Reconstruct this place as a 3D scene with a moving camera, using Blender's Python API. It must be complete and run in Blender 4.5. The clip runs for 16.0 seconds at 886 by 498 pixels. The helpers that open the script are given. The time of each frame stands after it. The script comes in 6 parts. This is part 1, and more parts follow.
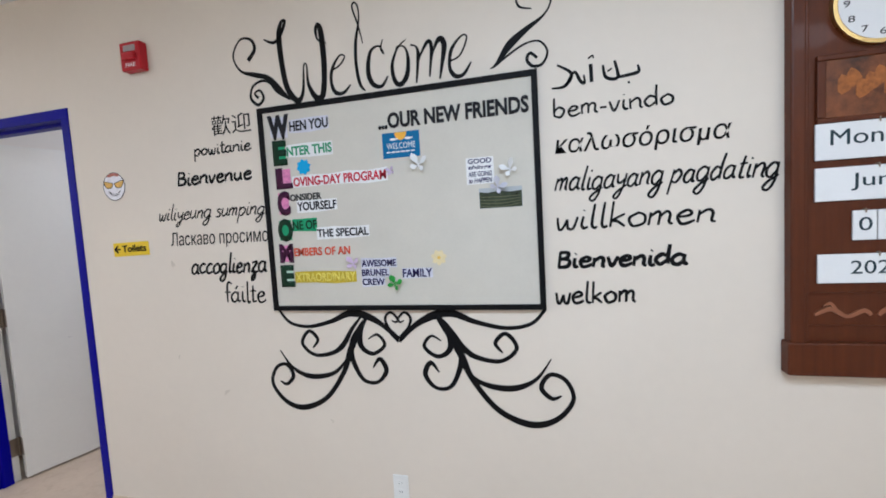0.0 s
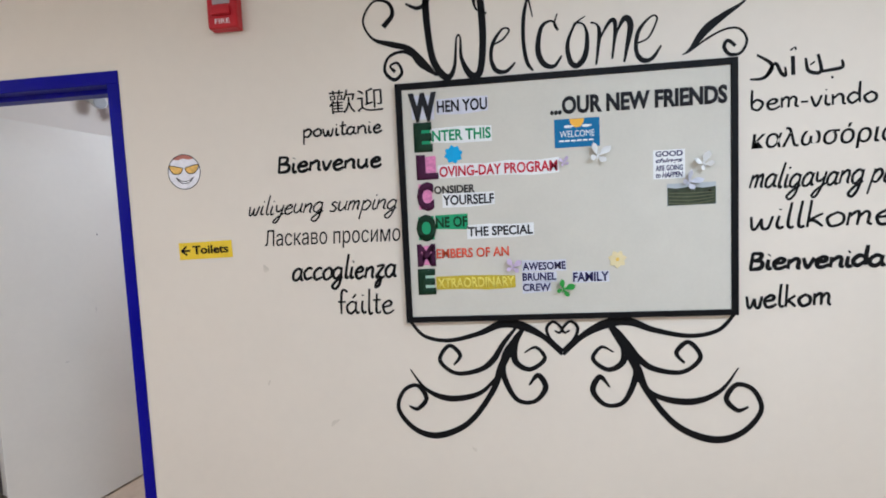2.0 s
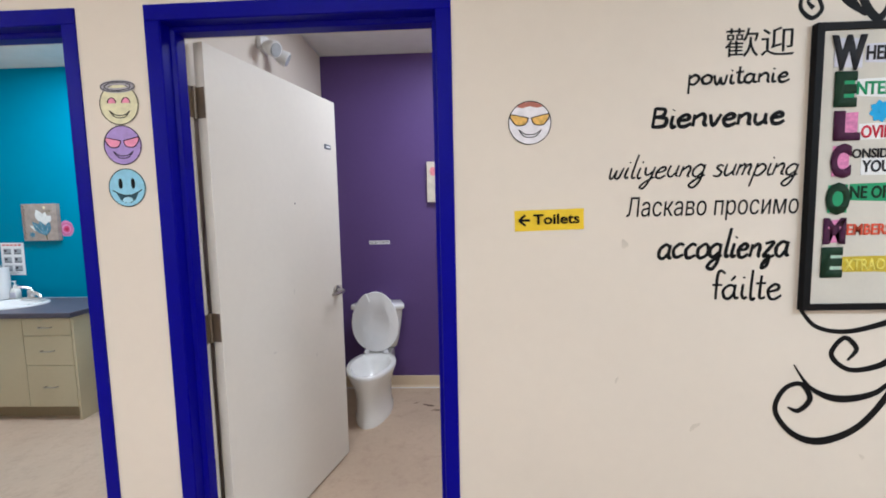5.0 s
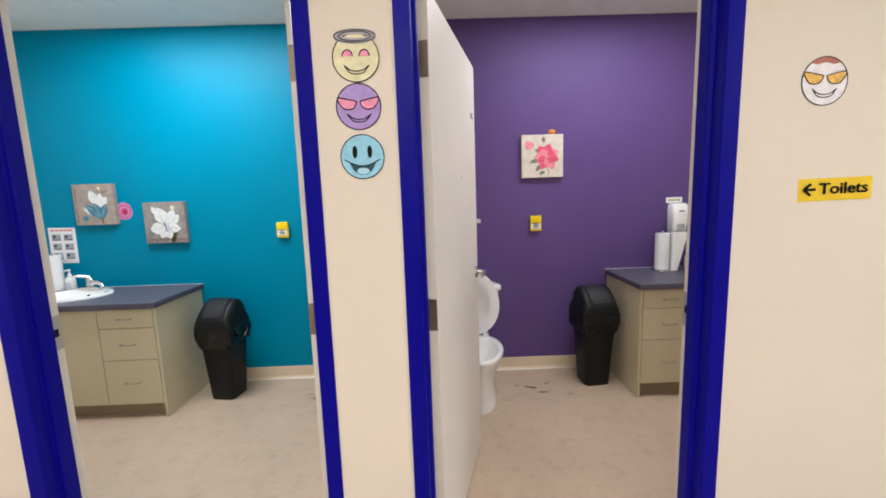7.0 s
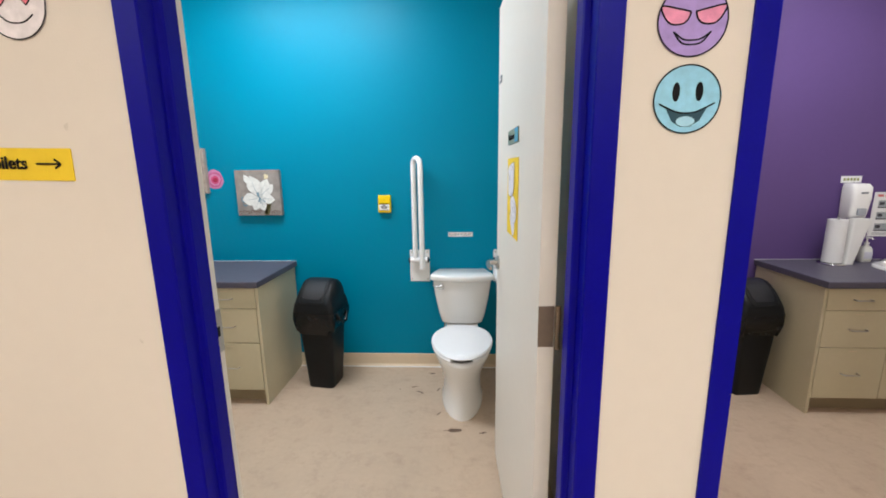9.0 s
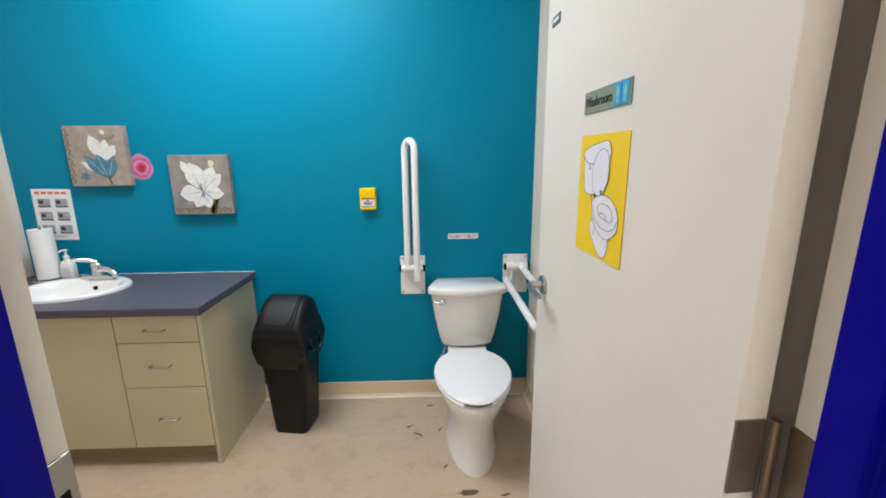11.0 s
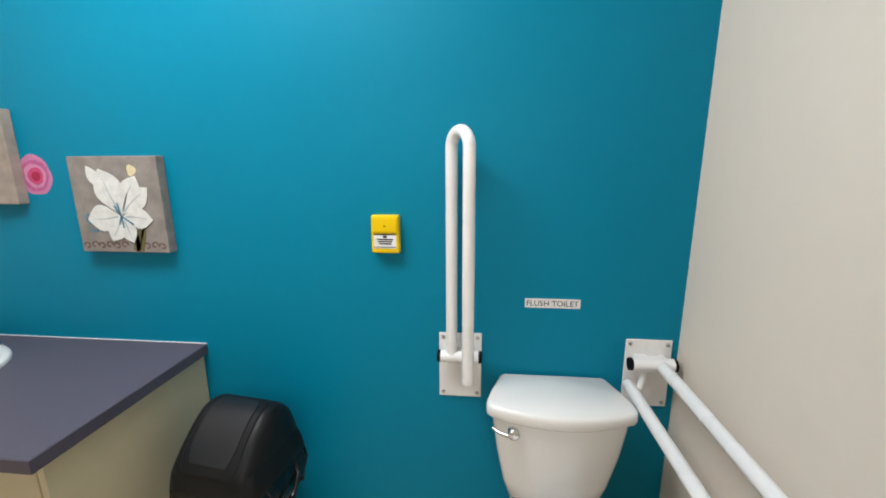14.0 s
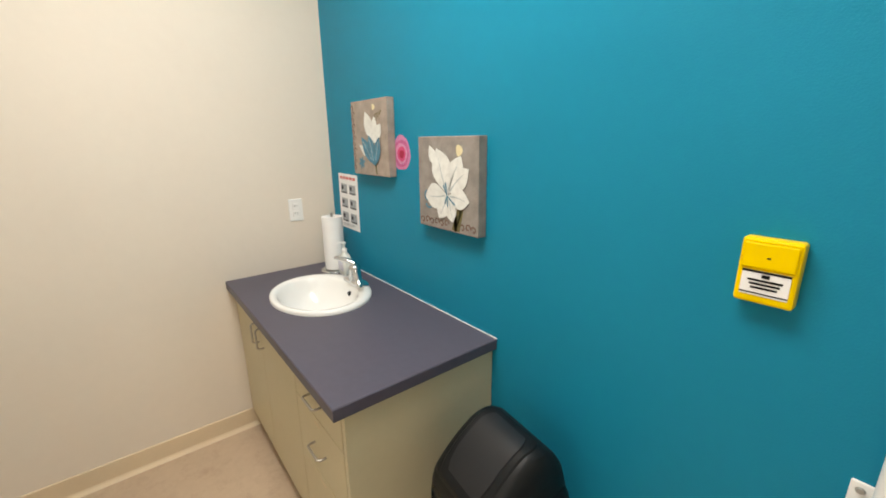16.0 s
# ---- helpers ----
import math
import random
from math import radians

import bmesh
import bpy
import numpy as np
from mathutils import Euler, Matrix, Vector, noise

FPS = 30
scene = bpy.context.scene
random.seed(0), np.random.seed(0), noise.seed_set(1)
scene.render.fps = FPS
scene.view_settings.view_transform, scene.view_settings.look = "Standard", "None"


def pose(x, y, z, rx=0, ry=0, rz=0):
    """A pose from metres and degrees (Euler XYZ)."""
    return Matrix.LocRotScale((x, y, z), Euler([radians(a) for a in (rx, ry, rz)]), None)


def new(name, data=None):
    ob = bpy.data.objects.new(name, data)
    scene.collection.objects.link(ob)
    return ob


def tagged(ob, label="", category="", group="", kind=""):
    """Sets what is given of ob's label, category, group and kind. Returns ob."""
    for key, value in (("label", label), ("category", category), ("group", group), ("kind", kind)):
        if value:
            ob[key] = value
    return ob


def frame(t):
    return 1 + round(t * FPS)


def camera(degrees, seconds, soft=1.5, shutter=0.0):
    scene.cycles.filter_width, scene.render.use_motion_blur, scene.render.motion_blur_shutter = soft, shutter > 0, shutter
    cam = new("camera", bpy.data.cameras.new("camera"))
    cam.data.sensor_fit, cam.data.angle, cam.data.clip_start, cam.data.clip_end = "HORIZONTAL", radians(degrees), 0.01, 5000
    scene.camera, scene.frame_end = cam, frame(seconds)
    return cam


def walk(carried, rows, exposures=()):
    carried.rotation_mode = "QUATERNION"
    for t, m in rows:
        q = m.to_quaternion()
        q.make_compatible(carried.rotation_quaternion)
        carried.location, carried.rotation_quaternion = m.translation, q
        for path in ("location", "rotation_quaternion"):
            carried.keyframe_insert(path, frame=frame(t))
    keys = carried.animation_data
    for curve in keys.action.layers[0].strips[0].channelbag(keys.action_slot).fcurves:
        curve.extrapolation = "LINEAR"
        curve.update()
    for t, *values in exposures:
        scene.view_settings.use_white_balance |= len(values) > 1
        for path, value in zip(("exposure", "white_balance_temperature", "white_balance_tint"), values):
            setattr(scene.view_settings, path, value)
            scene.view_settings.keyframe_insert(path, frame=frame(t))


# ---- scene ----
cam = camera(95.5, 16.0, soft=1.8)
METRES, EYE, TILT, LEAN, TURN = 6.2, 1.51, 0.0, 0.0, 14.1
ROWS = [
    (0.0, 0.0011, 0.0045, 0.0, -0.23, -3.92, 3.33),
    (0.5, -0.038, 0.0141, 0.0004, -4.38, -2.46, 1.87),
    (1.0, -0.078, 0.023, 0.0036, -9.42, -2.4, 1.92),
    (1.5, -0.1051, 0.0331, -0.0006, -8.5, -2.75, 0.57),
    (2.0, -0.141, 0.0496, 0.0016, -8.84, -3.41, 2.65),
    (2.5, -0.1759, 0.0615, 0.0001, -11.53, -2.91, 1.7),
    (3.0, -0.2209, 0.0705, 0.0019, -12.66, -3.85, 2.84),
    (3.5, -0.2522, 0.0826, -0.0006, -11.78, -4.11, 1.72),
    (4.0, -0.2898, 0.1069, -0.0016, -10.49, -4.9, 3.6),
    (4.5, -0.3251, 0.1217, -0.003, -10.75, -4.84, 2.11),
    (7.0, -0.5004, 0.1919, -0.004, -15.18, -7.7, 1.91),
    (7.5, -0.5358, 0.2069, -0.003, -14.16, -9.23, 1.94),
    (8.0, -0.5576, 0.2272, -0.0057, -11.65, -9.47, 1.47),
    (8.5, -0.5771, 0.2577, -0.0044, -10.57, -10.02, 1.45),
    (9.0, -0.5892, 0.2763, -0.0062, -11.18, -10.91, 0.83),
    (11.5, -0.5977, 0.4034, -0.0075, -17.57, -12.63, 0.75),
    (12.0, -0.5953, 0.4345, -0.0057, -19.93, -12.32, 0.89),
    (12.5, -0.5913, 0.4618, -0.0056, -22.19, -12.5, 1.35),
    (13.0, -0.5797, 0.4881, -0.0066, -20.96, -12.27, 1.37),
    (13.5, -0.565, 0.5173, -0.0051, -15.94, -11.67, 0.73),
    (14.0, -0.5656, 0.5371, -0.0056, -8.26, -12.23, 0.33),
    (14.5, -0.5696, 0.5604, -0.0044, 0.52, -13.19, 0.28),
    (15.0, -0.5758, 0.5803, -0.004, 10.68, -14.29, 0.18),
    (15.5, -0.5778, 0.5895, -0.005, 23.09, -14.99, 0.39),
    (16.0, -0.5732, 0.5981, -0.0035, 37.34, -15.19, 0.65),
]
walk(cam, [(t, pose(0, 0, EYE, TILT, LEAN, TURN) @ pose(METRES * x, METRES * y, METRES * z, 90 + pitch, roll, yaw)) for t, x, y, z, yaw, pitch, roll in ROWS],
     exposures=((0.0, -0.29, 5300, 9), (2.5, -0.18, 5400, 9), (4.7, -0.05, 5550, 9), (7.0, 0.12, 6100, 10), (9.0, 0.08, 6200, 10), (12.0, -0.05, 6400, 10), (13.5, -0.04, 6450, 10), (15.0, 0.05, 6950, 10), (16.0, 0.05, 7500, 10)))

# ---- plan, in metres ----
WALL = 1.645         # corridor face of the wall with the two doors
ROOM = 1.782         # its washroom face
BACK = 3.642         # far wall of both washrooms
CEIL = 2.80
TX0, TX1 = -6.47, -3.585      # teal washroom
PX0, PX1 = -3.47, -0.66       # purple washroom
HX0, HX1, HY = -7.2, 2.6, -1.3  # corridor
DOOR_H = 2.158
OPEN_A = (-3.352, -2.424)     # purple washroom's doorway
OPEN_B = (-4.628, -3.697)     # teal washroom's doorway
FACE = 0.052


def world_and_lights():
    world = bpy.data.worlds.new("world")
    scene.world = world
    world.use_nodes = True
    world.node_tree.nodes["Background"].inputs[0].default_value = (0.8, 0.85, 0.9, 1)
    world.node_tree.nodes["Background"].inputs[1].default_value = 0.02


def troffer_lamp(x, y, w, d, watts, colour):
    data = bpy.data.lights.new("troffer_lamp", "AREA")
    data.shape, data.size, data.size_y, data.energy, data.color = "RECTANGLE", w, d, watts, colour
    ob = new("troffer_lamp", data)
    ob.matrix_world = pose(x, y, CEIL - 0.012)
    return ob


world_and_lights()
COOL, WARM = (0.86, 0.95, 1.0), (1.0, 0.97, 0.93)
# All fixtures are unseen; the last two are added to light the corridor ends.
LIGHTS = [  # x, y, width, depth, watts, colour
    (-5.08, 2.84, 1.15, 0.55, 42, (0.97, 0.97, 1.0)),
    (-2.05, 2.75, 1.15, 0.55, 27, (1.0, 0.98, 0.96)),
    (0.15, -0.25, 1.15, 0.55, 51, COOL),
    (-3.3, -0.8, 1.15, 0.55, 44, WARM),
    (-6.2, -0.7, 1.15, 0.55, 34, WARM),
    (1.75, -0.7, 1.15, 0.55, 22, WARM),
]
for row in LIGHTS:
    troffer_lamp(*row)


# ---- materials ----
def material(name, colour, rough=0.5, metal=0.0, vary=0.08, scale=6.0, bump=0.0, bump_scale=120.0, coat=0.0, spec=0.3, emit=0.0):
    m = bpy.data.materials.new(name)
    m.use_nodes = True
    nt = m.node_tree
    b = nt.nodes["Principled BSDF"]
    b.inputs["Roughness"].default_value = rough
    b.inputs["Metallic"].default_value = metal
    b.inputs["Specular IOR Level"].default_value = spec
    b.inputs["Coat Weight"].default_value = coat
    geo = nt.nodes.new("ShaderNodeNewGeometry")
    n1, n2 = nt.nodes.new("ShaderNodeTexNoise"), nt.nodes.new("ShaderNodeTexNoise")
    n1.inputs["Scale"].default_value, n1.inputs["Detail"].default_value = scale, 4
    n2.inputs["Scale"].default_value, n2.inputs["Detail"].default_value = scale * 14, 3
    nt.links.new(geo.outputs["Position"], n1.inputs["Vector"])
    nt.links.new(geo.outputs["Position"], n2.inputs["Vector"])
    add = nt.nodes.new("ShaderNodeMath")
    add.operation = "MULTIPLY_ADD"
    add.inputs[1].default_value = 0.4
    nt.links.new(n2.outputs["Fac"], add.inputs[0])
    nt.links.new(n1.outputs["Fac"], add.inputs[2])
    ramp = nt.nodes.new("ShaderNodeMapRange")
    ramp.inputs["From Min"].default_value, ramp.inputs["From Max"].default_value = 0.35, 1.05
    ramp.inputs["To Min"].default_value, ramp.inputs["To Max"].default_value = 1 - vary, 1 + vary
    nt.links.new(add.outputs[0], ramp.inputs["Value"])
    mul = nt.nodes.new("ShaderNodeVectorMath")
    mul.operation = "SCALE"
    mul.inputs[0].default_value = colour
    nt.links.new(ramp.outputs[0], mul.inputs["Scale"])
    nt.links.new(mul.outputs[0], b.inputs["Base Color"])
    rr = nt.nodes.new("ShaderNodeMapRange")
    rr.inputs["To Min"].default_value, rr.inputs["To Max"].default_value = max(rough - 0.07, 0.02), min(rough + 0.07, 1)
    nt.links.new(n1.outputs["Fac"], rr.inputs["Value"])
    nt.links.new(rr.outputs[0], b.inputs["Roughness"])
    if bump:
        n3, bp = nt.nodes.new("ShaderNodeTexNoise"), nt.nodes.new("ShaderNodeBump")
        n3.inputs["Scale"].default_value, n3.inputs["Detail"].default_value = bump_scale, 3
        nt.links.new(geo.outputs["Position"], n3.inputs["Vector"])
        bp.inputs["Strength"].default_value, bp.inputs["Distance"].default_value = bump, 0.004
        nt.links.new(n3.outputs["Fac"], bp.inputs["Height"])
        nt.links.new(bp.outputs[0], b.inputs["Normal"])
    if emit:
        b.inputs["Emission Color"].default_value = (*colour, 1)
        b.inputs["Emission Strength"].default_value = emit
    return m


def floor_material():
    m = material("vinyl_floor", (0.50, 0.385, 0.28), 0.42, 0, 0.12, 2.2, 0.08, 60)
    nt = m.node_tree
    b = nt.nodes["Principled BSDF"]
    src = b.inputs["Base Color"].links[0].from_socket
    geo = nt.nodes.new("ShaderNodeNewGeometry")
    fleck = nt.nodes.new("ShaderNodeTexNoise")
    fleck.inputs["Scale"].default_value, fleck.inputs["Detail"].default_value = 9, 8
    fleck.inputs["Roughness"].default_value = 0.75
    nt.links.new(geo.outputs["Position"], fleck.inputs["Vector"])
    rng = nt.nodes.new("ShaderNodeMapRange")
    rng.inputs["From Min"].default_value, rng.inputs["From Max"].default_value = 0.5, 0.72
    rng.inputs["To Max"].default_value = 0.5
    nt.links.new(fleck.outputs["Fac"], rng.inputs["Value"])
    mix = nt.nodes.new("ShaderNodeMix")
    mix.data_type = "RGBA"
    mix.inputs["B"].default_value = (0.33, 0.23, 0.16, 1)
    nt.links.new(rng.outputs[0], mix.inputs["Factor"])
    nt.links.new(src, mix.inputs["A"])
    nt.links.new(mix.outputs["Result"], b.inputs["Base Color"])
    return m


def wood_material():
    m = material("stained_wood", (0.115, 0.031, 0.010), 0.38, 0, 0.2, 5, 0, 0, 0.05, 0.2)
    nt = m.node_tree
    b = nt.nodes["Principled BSDF"]
    src = b.inputs["Base Color"].links[0].from_socket
    geo, mp, gr = nt.nodes.new("ShaderNodeNewGeometry"), nt.nodes.new("ShaderNodeMapping"), nt.nodes.new("ShaderNodeTexNoise")
    mp.inputs["Scale"].default_value = (45, 45, 2.5)
    gr.inputs["Scale"].default_value, gr.inputs["Detail"].default_value = 1.2, 5
    nt.links.new(geo.outputs["Position"], mp.inputs[0])
    nt.links.new(mp.outputs[0], gr.inputs["Vector"])
    mix = nt.nodes.new("ShaderNodeMix")
    mix.data_type = "RGBA"
    mix.inputs["B"].default_value = (0.055, 0.013, 0.005, 1)
    nt.links.new(gr.outputs["Fac"], mix.inputs["Factor"])
    nt.links.new(src, mix.inputs["A"])
    nt.links.new(mix.outputs["Result"], b.inputs["Base Color"])
    return m


CREAM = material("cream_wall_paint", (0.715, 0.645, 0.555), 0.55, 0, 0.035, 1.6, 0.10, 260)
TEAL = material("teal_wall_paint", (0.0, 0.205, 0.325), 0.42, 0, 0.05, 2.0, 0.12, 240, 0, 0.14)
PURPLE = material("purple_wall_paint", (0.108, 0.065, 0.198), 0.45, 0, 0.06, 2.0, 0.12, 240, 0, 0.15)
BLUE = material("royal_blue_gloss_paint", (0.002, 0.001, 0.24), 0.38, 0, 0.12, 7, 0.12, 50, 0, 0.10)
DOORPAINT = material("off_white_door_paint", (0.71, 0.67, 0.60), 0.45, 0, 0.04, 2.5, 0.08, 90)
TRIM = material("cream_trim", (0.66, 0.54, 0.38), 0.5, 0, 0.06, 5)
FLOOR = floor_material()
TILE = material("ceiling_tile", (0.78, 0.78, 0.75), 0.95, 0, 0.06, 8, 0.5, 180)
GRID = material("ceiling_grid_metal", (0.75, 0.75, 0.73), 0.5)
DIFF = material("light_diffuser", (0.95, 0.97, 1.0), 0.5, 0, 0, 5, emit=2.5)
LAMINATE = material("cream_laminate", (0.56, 0.50, 0.34), 0.42, 0, 0.05, 3)
TOEKICK = material("tan_toe_kick", (0.30, 0.24, 0.15), 0.6)
WORKTOP = material("slate_laminate_worktop", (0.085, 0.078, 0.105), 0.42, 0, 0.12, 30)
PORCELAIN = material("white_porcelain", (0.80, 0.80, 0.78), 0.12, 0, 0.02, 4, coat=0.3, spec=0.5)
SEAT = material("white_seat_plastic", (0.82, 0.83, 0.84), 0.25, 0, 0.02, 4)
WHITE = material("white_plastic", (0.80, 0.80, 0.78), 0.35, 0, 0.03, 6)
RAILWHITE = material("white_coated_steel", (0.80, 0.80, 0.79), 0.28, 0, 0.03, 6)
CHROME = material("chrome", (0.72, 0.72, 0.72), 0.12, 1, 0.05, 12)
NICKEL = material("brushed_nickel", (0.46, 0.44, 0.41), 0.34, 1, 0.12, 12)
BRONZE = material("hinge_steel", (0.26, 0.21, 0.16), 0.42, 0.8, 0.15, 20)
BLACK = material("black_paint", (0.004, 0.004, 0.005), 0.6, 0, 0.2, 20, spec=0.15)
BINBLACK = material("black_bin_plastic", (0.007, 0.008, 0.009), 0.42, 0, 0.15, 12, 0.15, 300, 0, 0.22)
BAG = material("black_bag_film", (0.006, 0.006, 0.007), 0.26, 0, 0.2, 20, 0.8, 45, 0, 0.35)
# Bin plastic again for the flap panel, its sheen put into a lighter base.
FLAPSHEEN = material("black_flap_plastic_sheen", (0.013, 0.014, 0.017), 0.36, 0, 0.12, 12, 0.15, 300, 0, 0.4)
PAPER = material("white_paper", (0.78, 0.78, 0.78), 0.8, 0, 0.03, 10)
GREYPAPER = material("pale_lilac_paper", (0.60, 0.60, 0.68), 0.8, 0, 0.08, 30)
YELLOW = material("yellow_card", (0.80, 0.56, 0.02), 0.6, 0, 0.04, 10)
YELLOWP = material("yellow_plastic", (0.80, 0.55, 0.0), 0.35, 0, 0.03, 10)
RED = material("red_enamel", (0.42, 0.012, 0.02), 0.35)
CLOTH = material("board_fabric", (0.60, 0.57, 0.50), 0.85, 0, 0.05, 7, 0.25, 400)
WOOD = wood_material()


def flat(name, colour, rough=0.7, vary=0.1, scale=40):
    return material(name, colour, rough, 0, vary, scale)


# ---- building helpers ----
def box(bm, x0, x1, y0, y1, z0, z1, bevel=0.0):
    r = bmesh.ops.create_cube(bm, size=1)
    for v in r["verts"]:
        v.co = Vector((x0 + (v.co.x + 0.5) * (x1 - x0), y0 + (v.co.y + 0.5) * (y1 - y0), z0 + (v.co.z + 0.5) * (z1 - z0)))
    if bevel:
        es = list({e for v in r["verts"] for e in v.link_edges})
        bmesh.ops.bevel(bm, geom=es, offset=bevel, segments=2, affect="EDGES", profile=0.5)
    return bm


def boxed(*a):
    return box(bmesh.new(), *a)


def loft(bm, rings, cap0=True, cap1=True, closed=True):
    rows = [[bm.verts.new(p) for p in ring] for ring in rings]
    n = len(rows[0])
    for a, b in zip(rows, rows[1:]):
        for i in range(n if closed else n - 1):
            bm.faces.new((a[i], a[(i + 1) % n], b[(i + 1) % n], b[i]))
    if cap0:
        bm.faces.new(rows[0][::-1])
    if cap1:
        bm.faces.new(rows[-1])
    return bm


def tube(bm, pts, r, seg=12):
    pts = [Vector(p) for p in pts]
    rad = r if isinstance(r, (list, tuple)) else [r] * len(pts)
    rings, up = [], None
    for i, p in enumerate(pts):
        d = (pts[min(i + 1, len(pts) - 1)] - pts[max(i - 1, 0)]).normalized()
        if up is None:
            up = d.orthogonal().normalized()
        up = (up - d * up.dot(d)).normalized()
        side = d.cross(up)
        rings.append([p + (up * math.cos(2 * math.pi * k / seg) + side * math.sin(2 * math.pi * k / seg)) * rad[i] for k in range(seg)])
    return loft(bm, rings)


def lathe(bm, profile, seg=28, cx=0.0, cy=0.0, sx=1.0, sy=1.0):
    return loft(bm, [[(cx + sx * r * math.cos(2 * math.pi * k / seg), cy + sy * r * math.sin(2 * math.pi * k / seg), z) for k in range(seg)] for r, z in profile])


def rounded(w, d, r, z, cx=0.0, cy=0.0, seg=5):
    """A rounded rectangle as a ring of points."""
    out = []
    for qx, qy, a0 in ((1, 1, 0), (-1, 1, 90), (-1, -1, 180), (1, -1, 270)):
        for k in range(seg + 1):
            a = radians(a0 + 90 * k / seg)
            out.append((cx + qx * (w / 2 - r) + r * math.cos(a), cy + qy * (d / 2 - r) + r * math.sin(a), z))
    return out


def smooth_path(pts, n=8):
    """Catmull-Rom through points of any size."""
    p = [pts[0], *pts, pts[-1]]
    out = []
    for i in range(1, len(p) - 2):
        for k in range(n):
            t = k / n
            out.append(tuple(0.5 * (2 * b + (c - a) * t + (2 * a - 5 * b + 4 * c - d) * t * t + (3 * b - a - 3 * c + d) * t ** 3)
                             for a, b, c, d in zip(p[i - 1], p[i], p[i + 1], p[i + 2])))
    out.append(tuple(pts[-1]))
    return out


def stroke(bm, pts, n=8, y=0.0, thick=0.0015):
    """A brush stroke on an upright surface: points are (x, z, width)."""
    path = smooth_path(pts, n)
    rings = []
    for i, (x, z, w) in enumerate(path):
        a, b = path[max(i - 1, 0)], path[min(i + 1, len(path) - 1)]
        dx, dz = b[0] - a[0], b[1] - a[1]
        s = math.hypot(dx, dz) or 1.0
        nx, nz = -dz / s * w / 2, dx / s * w / 2
        rings.append([(x + nx, y, z + nz), (x - nx, y, z - nz), (x - nx, y - thick, z - nz), (x + nx, y - thick, z + nz)])
    return loft(bm, rings)


def sheet(bm, outline, y=0.0, thick=0.001):
    """A flat cut-out on an upright surface, from an outline of (x, z)."""
    a = [bm.verts.new((x, y, z)) for x, z in outline]
    b = [bm.verts.new((x, y - thick, z)) for x, z in outline]
    n = len(a)
    bm.faces.new(a)
    bm.faces.new(b[::-1])
    for i in range(n):
        bm.faces.new((a[i], b[i], b[(i + 1) % n], a[(i + 1) % n]))
    return bm


def oval(cx, cz, rx, rz, n=28, wob=0.0, turn=0.0):
    out = []
    for k in range(n):
        a = 2 * math.pi * k / n
        w = 1 + wob * math.sin(3 * a + 1.3) + wob * 0.6 * math.sin(7 * a)
        x, z = rx * w * math.cos(a), rz * w * math.sin(a)
        out.append((cx + x * math.cos(turn) - z * math.sin(turn), cz + x * math.sin(turn) + z * math.cos(turn)))
    return out


def part(name, bm, mat, parent=None, label="", smooth=0):
    bmesh.ops.recalc_face_normals(bm, faces=bm.faces)
    me = bpy.data.meshes.new(name)
    bm.to_mesh(me)
    bm.free()
    me.materials.append(mat)
    if smooth:
        me.polygons.foreach_set("use_smooth", [True] * len(me.polygons))
        me.set_sharp_from_angle(angle=radians(smooth))
    ob = new(name, me)
    ob.parent = parent
    if label:
        ob["label"] = label
    return ob


def thing(name, m, label, category, group=""):
    ob = new(name)
    ob.empty_display_size = 0.1
    ob.matrix_world = m
    return tagged(ob, label, category, group)


def structure(name, bm, mat, label, category="", smooth=0):
    return tagged(part(name, bm, mat, None, label, smooth), label, category or name.split("_")[0], kind="structure")


def lettering(text, x0, x1, z0, z1, y=0.0, thick=0.001, shear=0.0, bold=0.0, name="lettering"):
    """A bmesh of words in the built-in font, filling the box given on an upright surface."""
    cu = bpy.data.curves.new(name, "FONT")
    cu.body, cu.shear, cu.offset, cu.resolution_u = text, shear, bold, 3
    ob = bpy.data.objects.new(name, cu)
    scene.collection.objects.link(ob)
    me = bpy.data.meshes.new_from_object(ob.evaluated_get(bpy.context.evaluated_depsgraph_get()))
    bpy.data.objects.remove(ob)
    bpy.data.curves.remove(cu)
    bm = bmesh.new()
    bm.from_mesh(me)
    bpy.data.meshes.remove(me)
    if not bm.verts:
        return boxed(x0, x1, y - thick, y, z0, z1)
    xs, ys = [v.co.x for v in bm.verts], [v.co.y for v in bm.verts]
    ax, bx, ay, by = min(xs), max(xs), min(ys), max(ys)
    for v in bm.verts:
        v.co = Vector((x0 + (v.co.x - ax) / (bx - ax) * (x1 - x0), y - thick, z0 + (v.co.y - ay) / (by - ay) * (z1 - z0)))
    r = bmesh.ops.extrude_face_region(bm, geom=list(bm.faces))
    for g in r["geom"]:
        if isinstance(g, bmesh.types.BMVert):
            g.co.y = y
    return bm


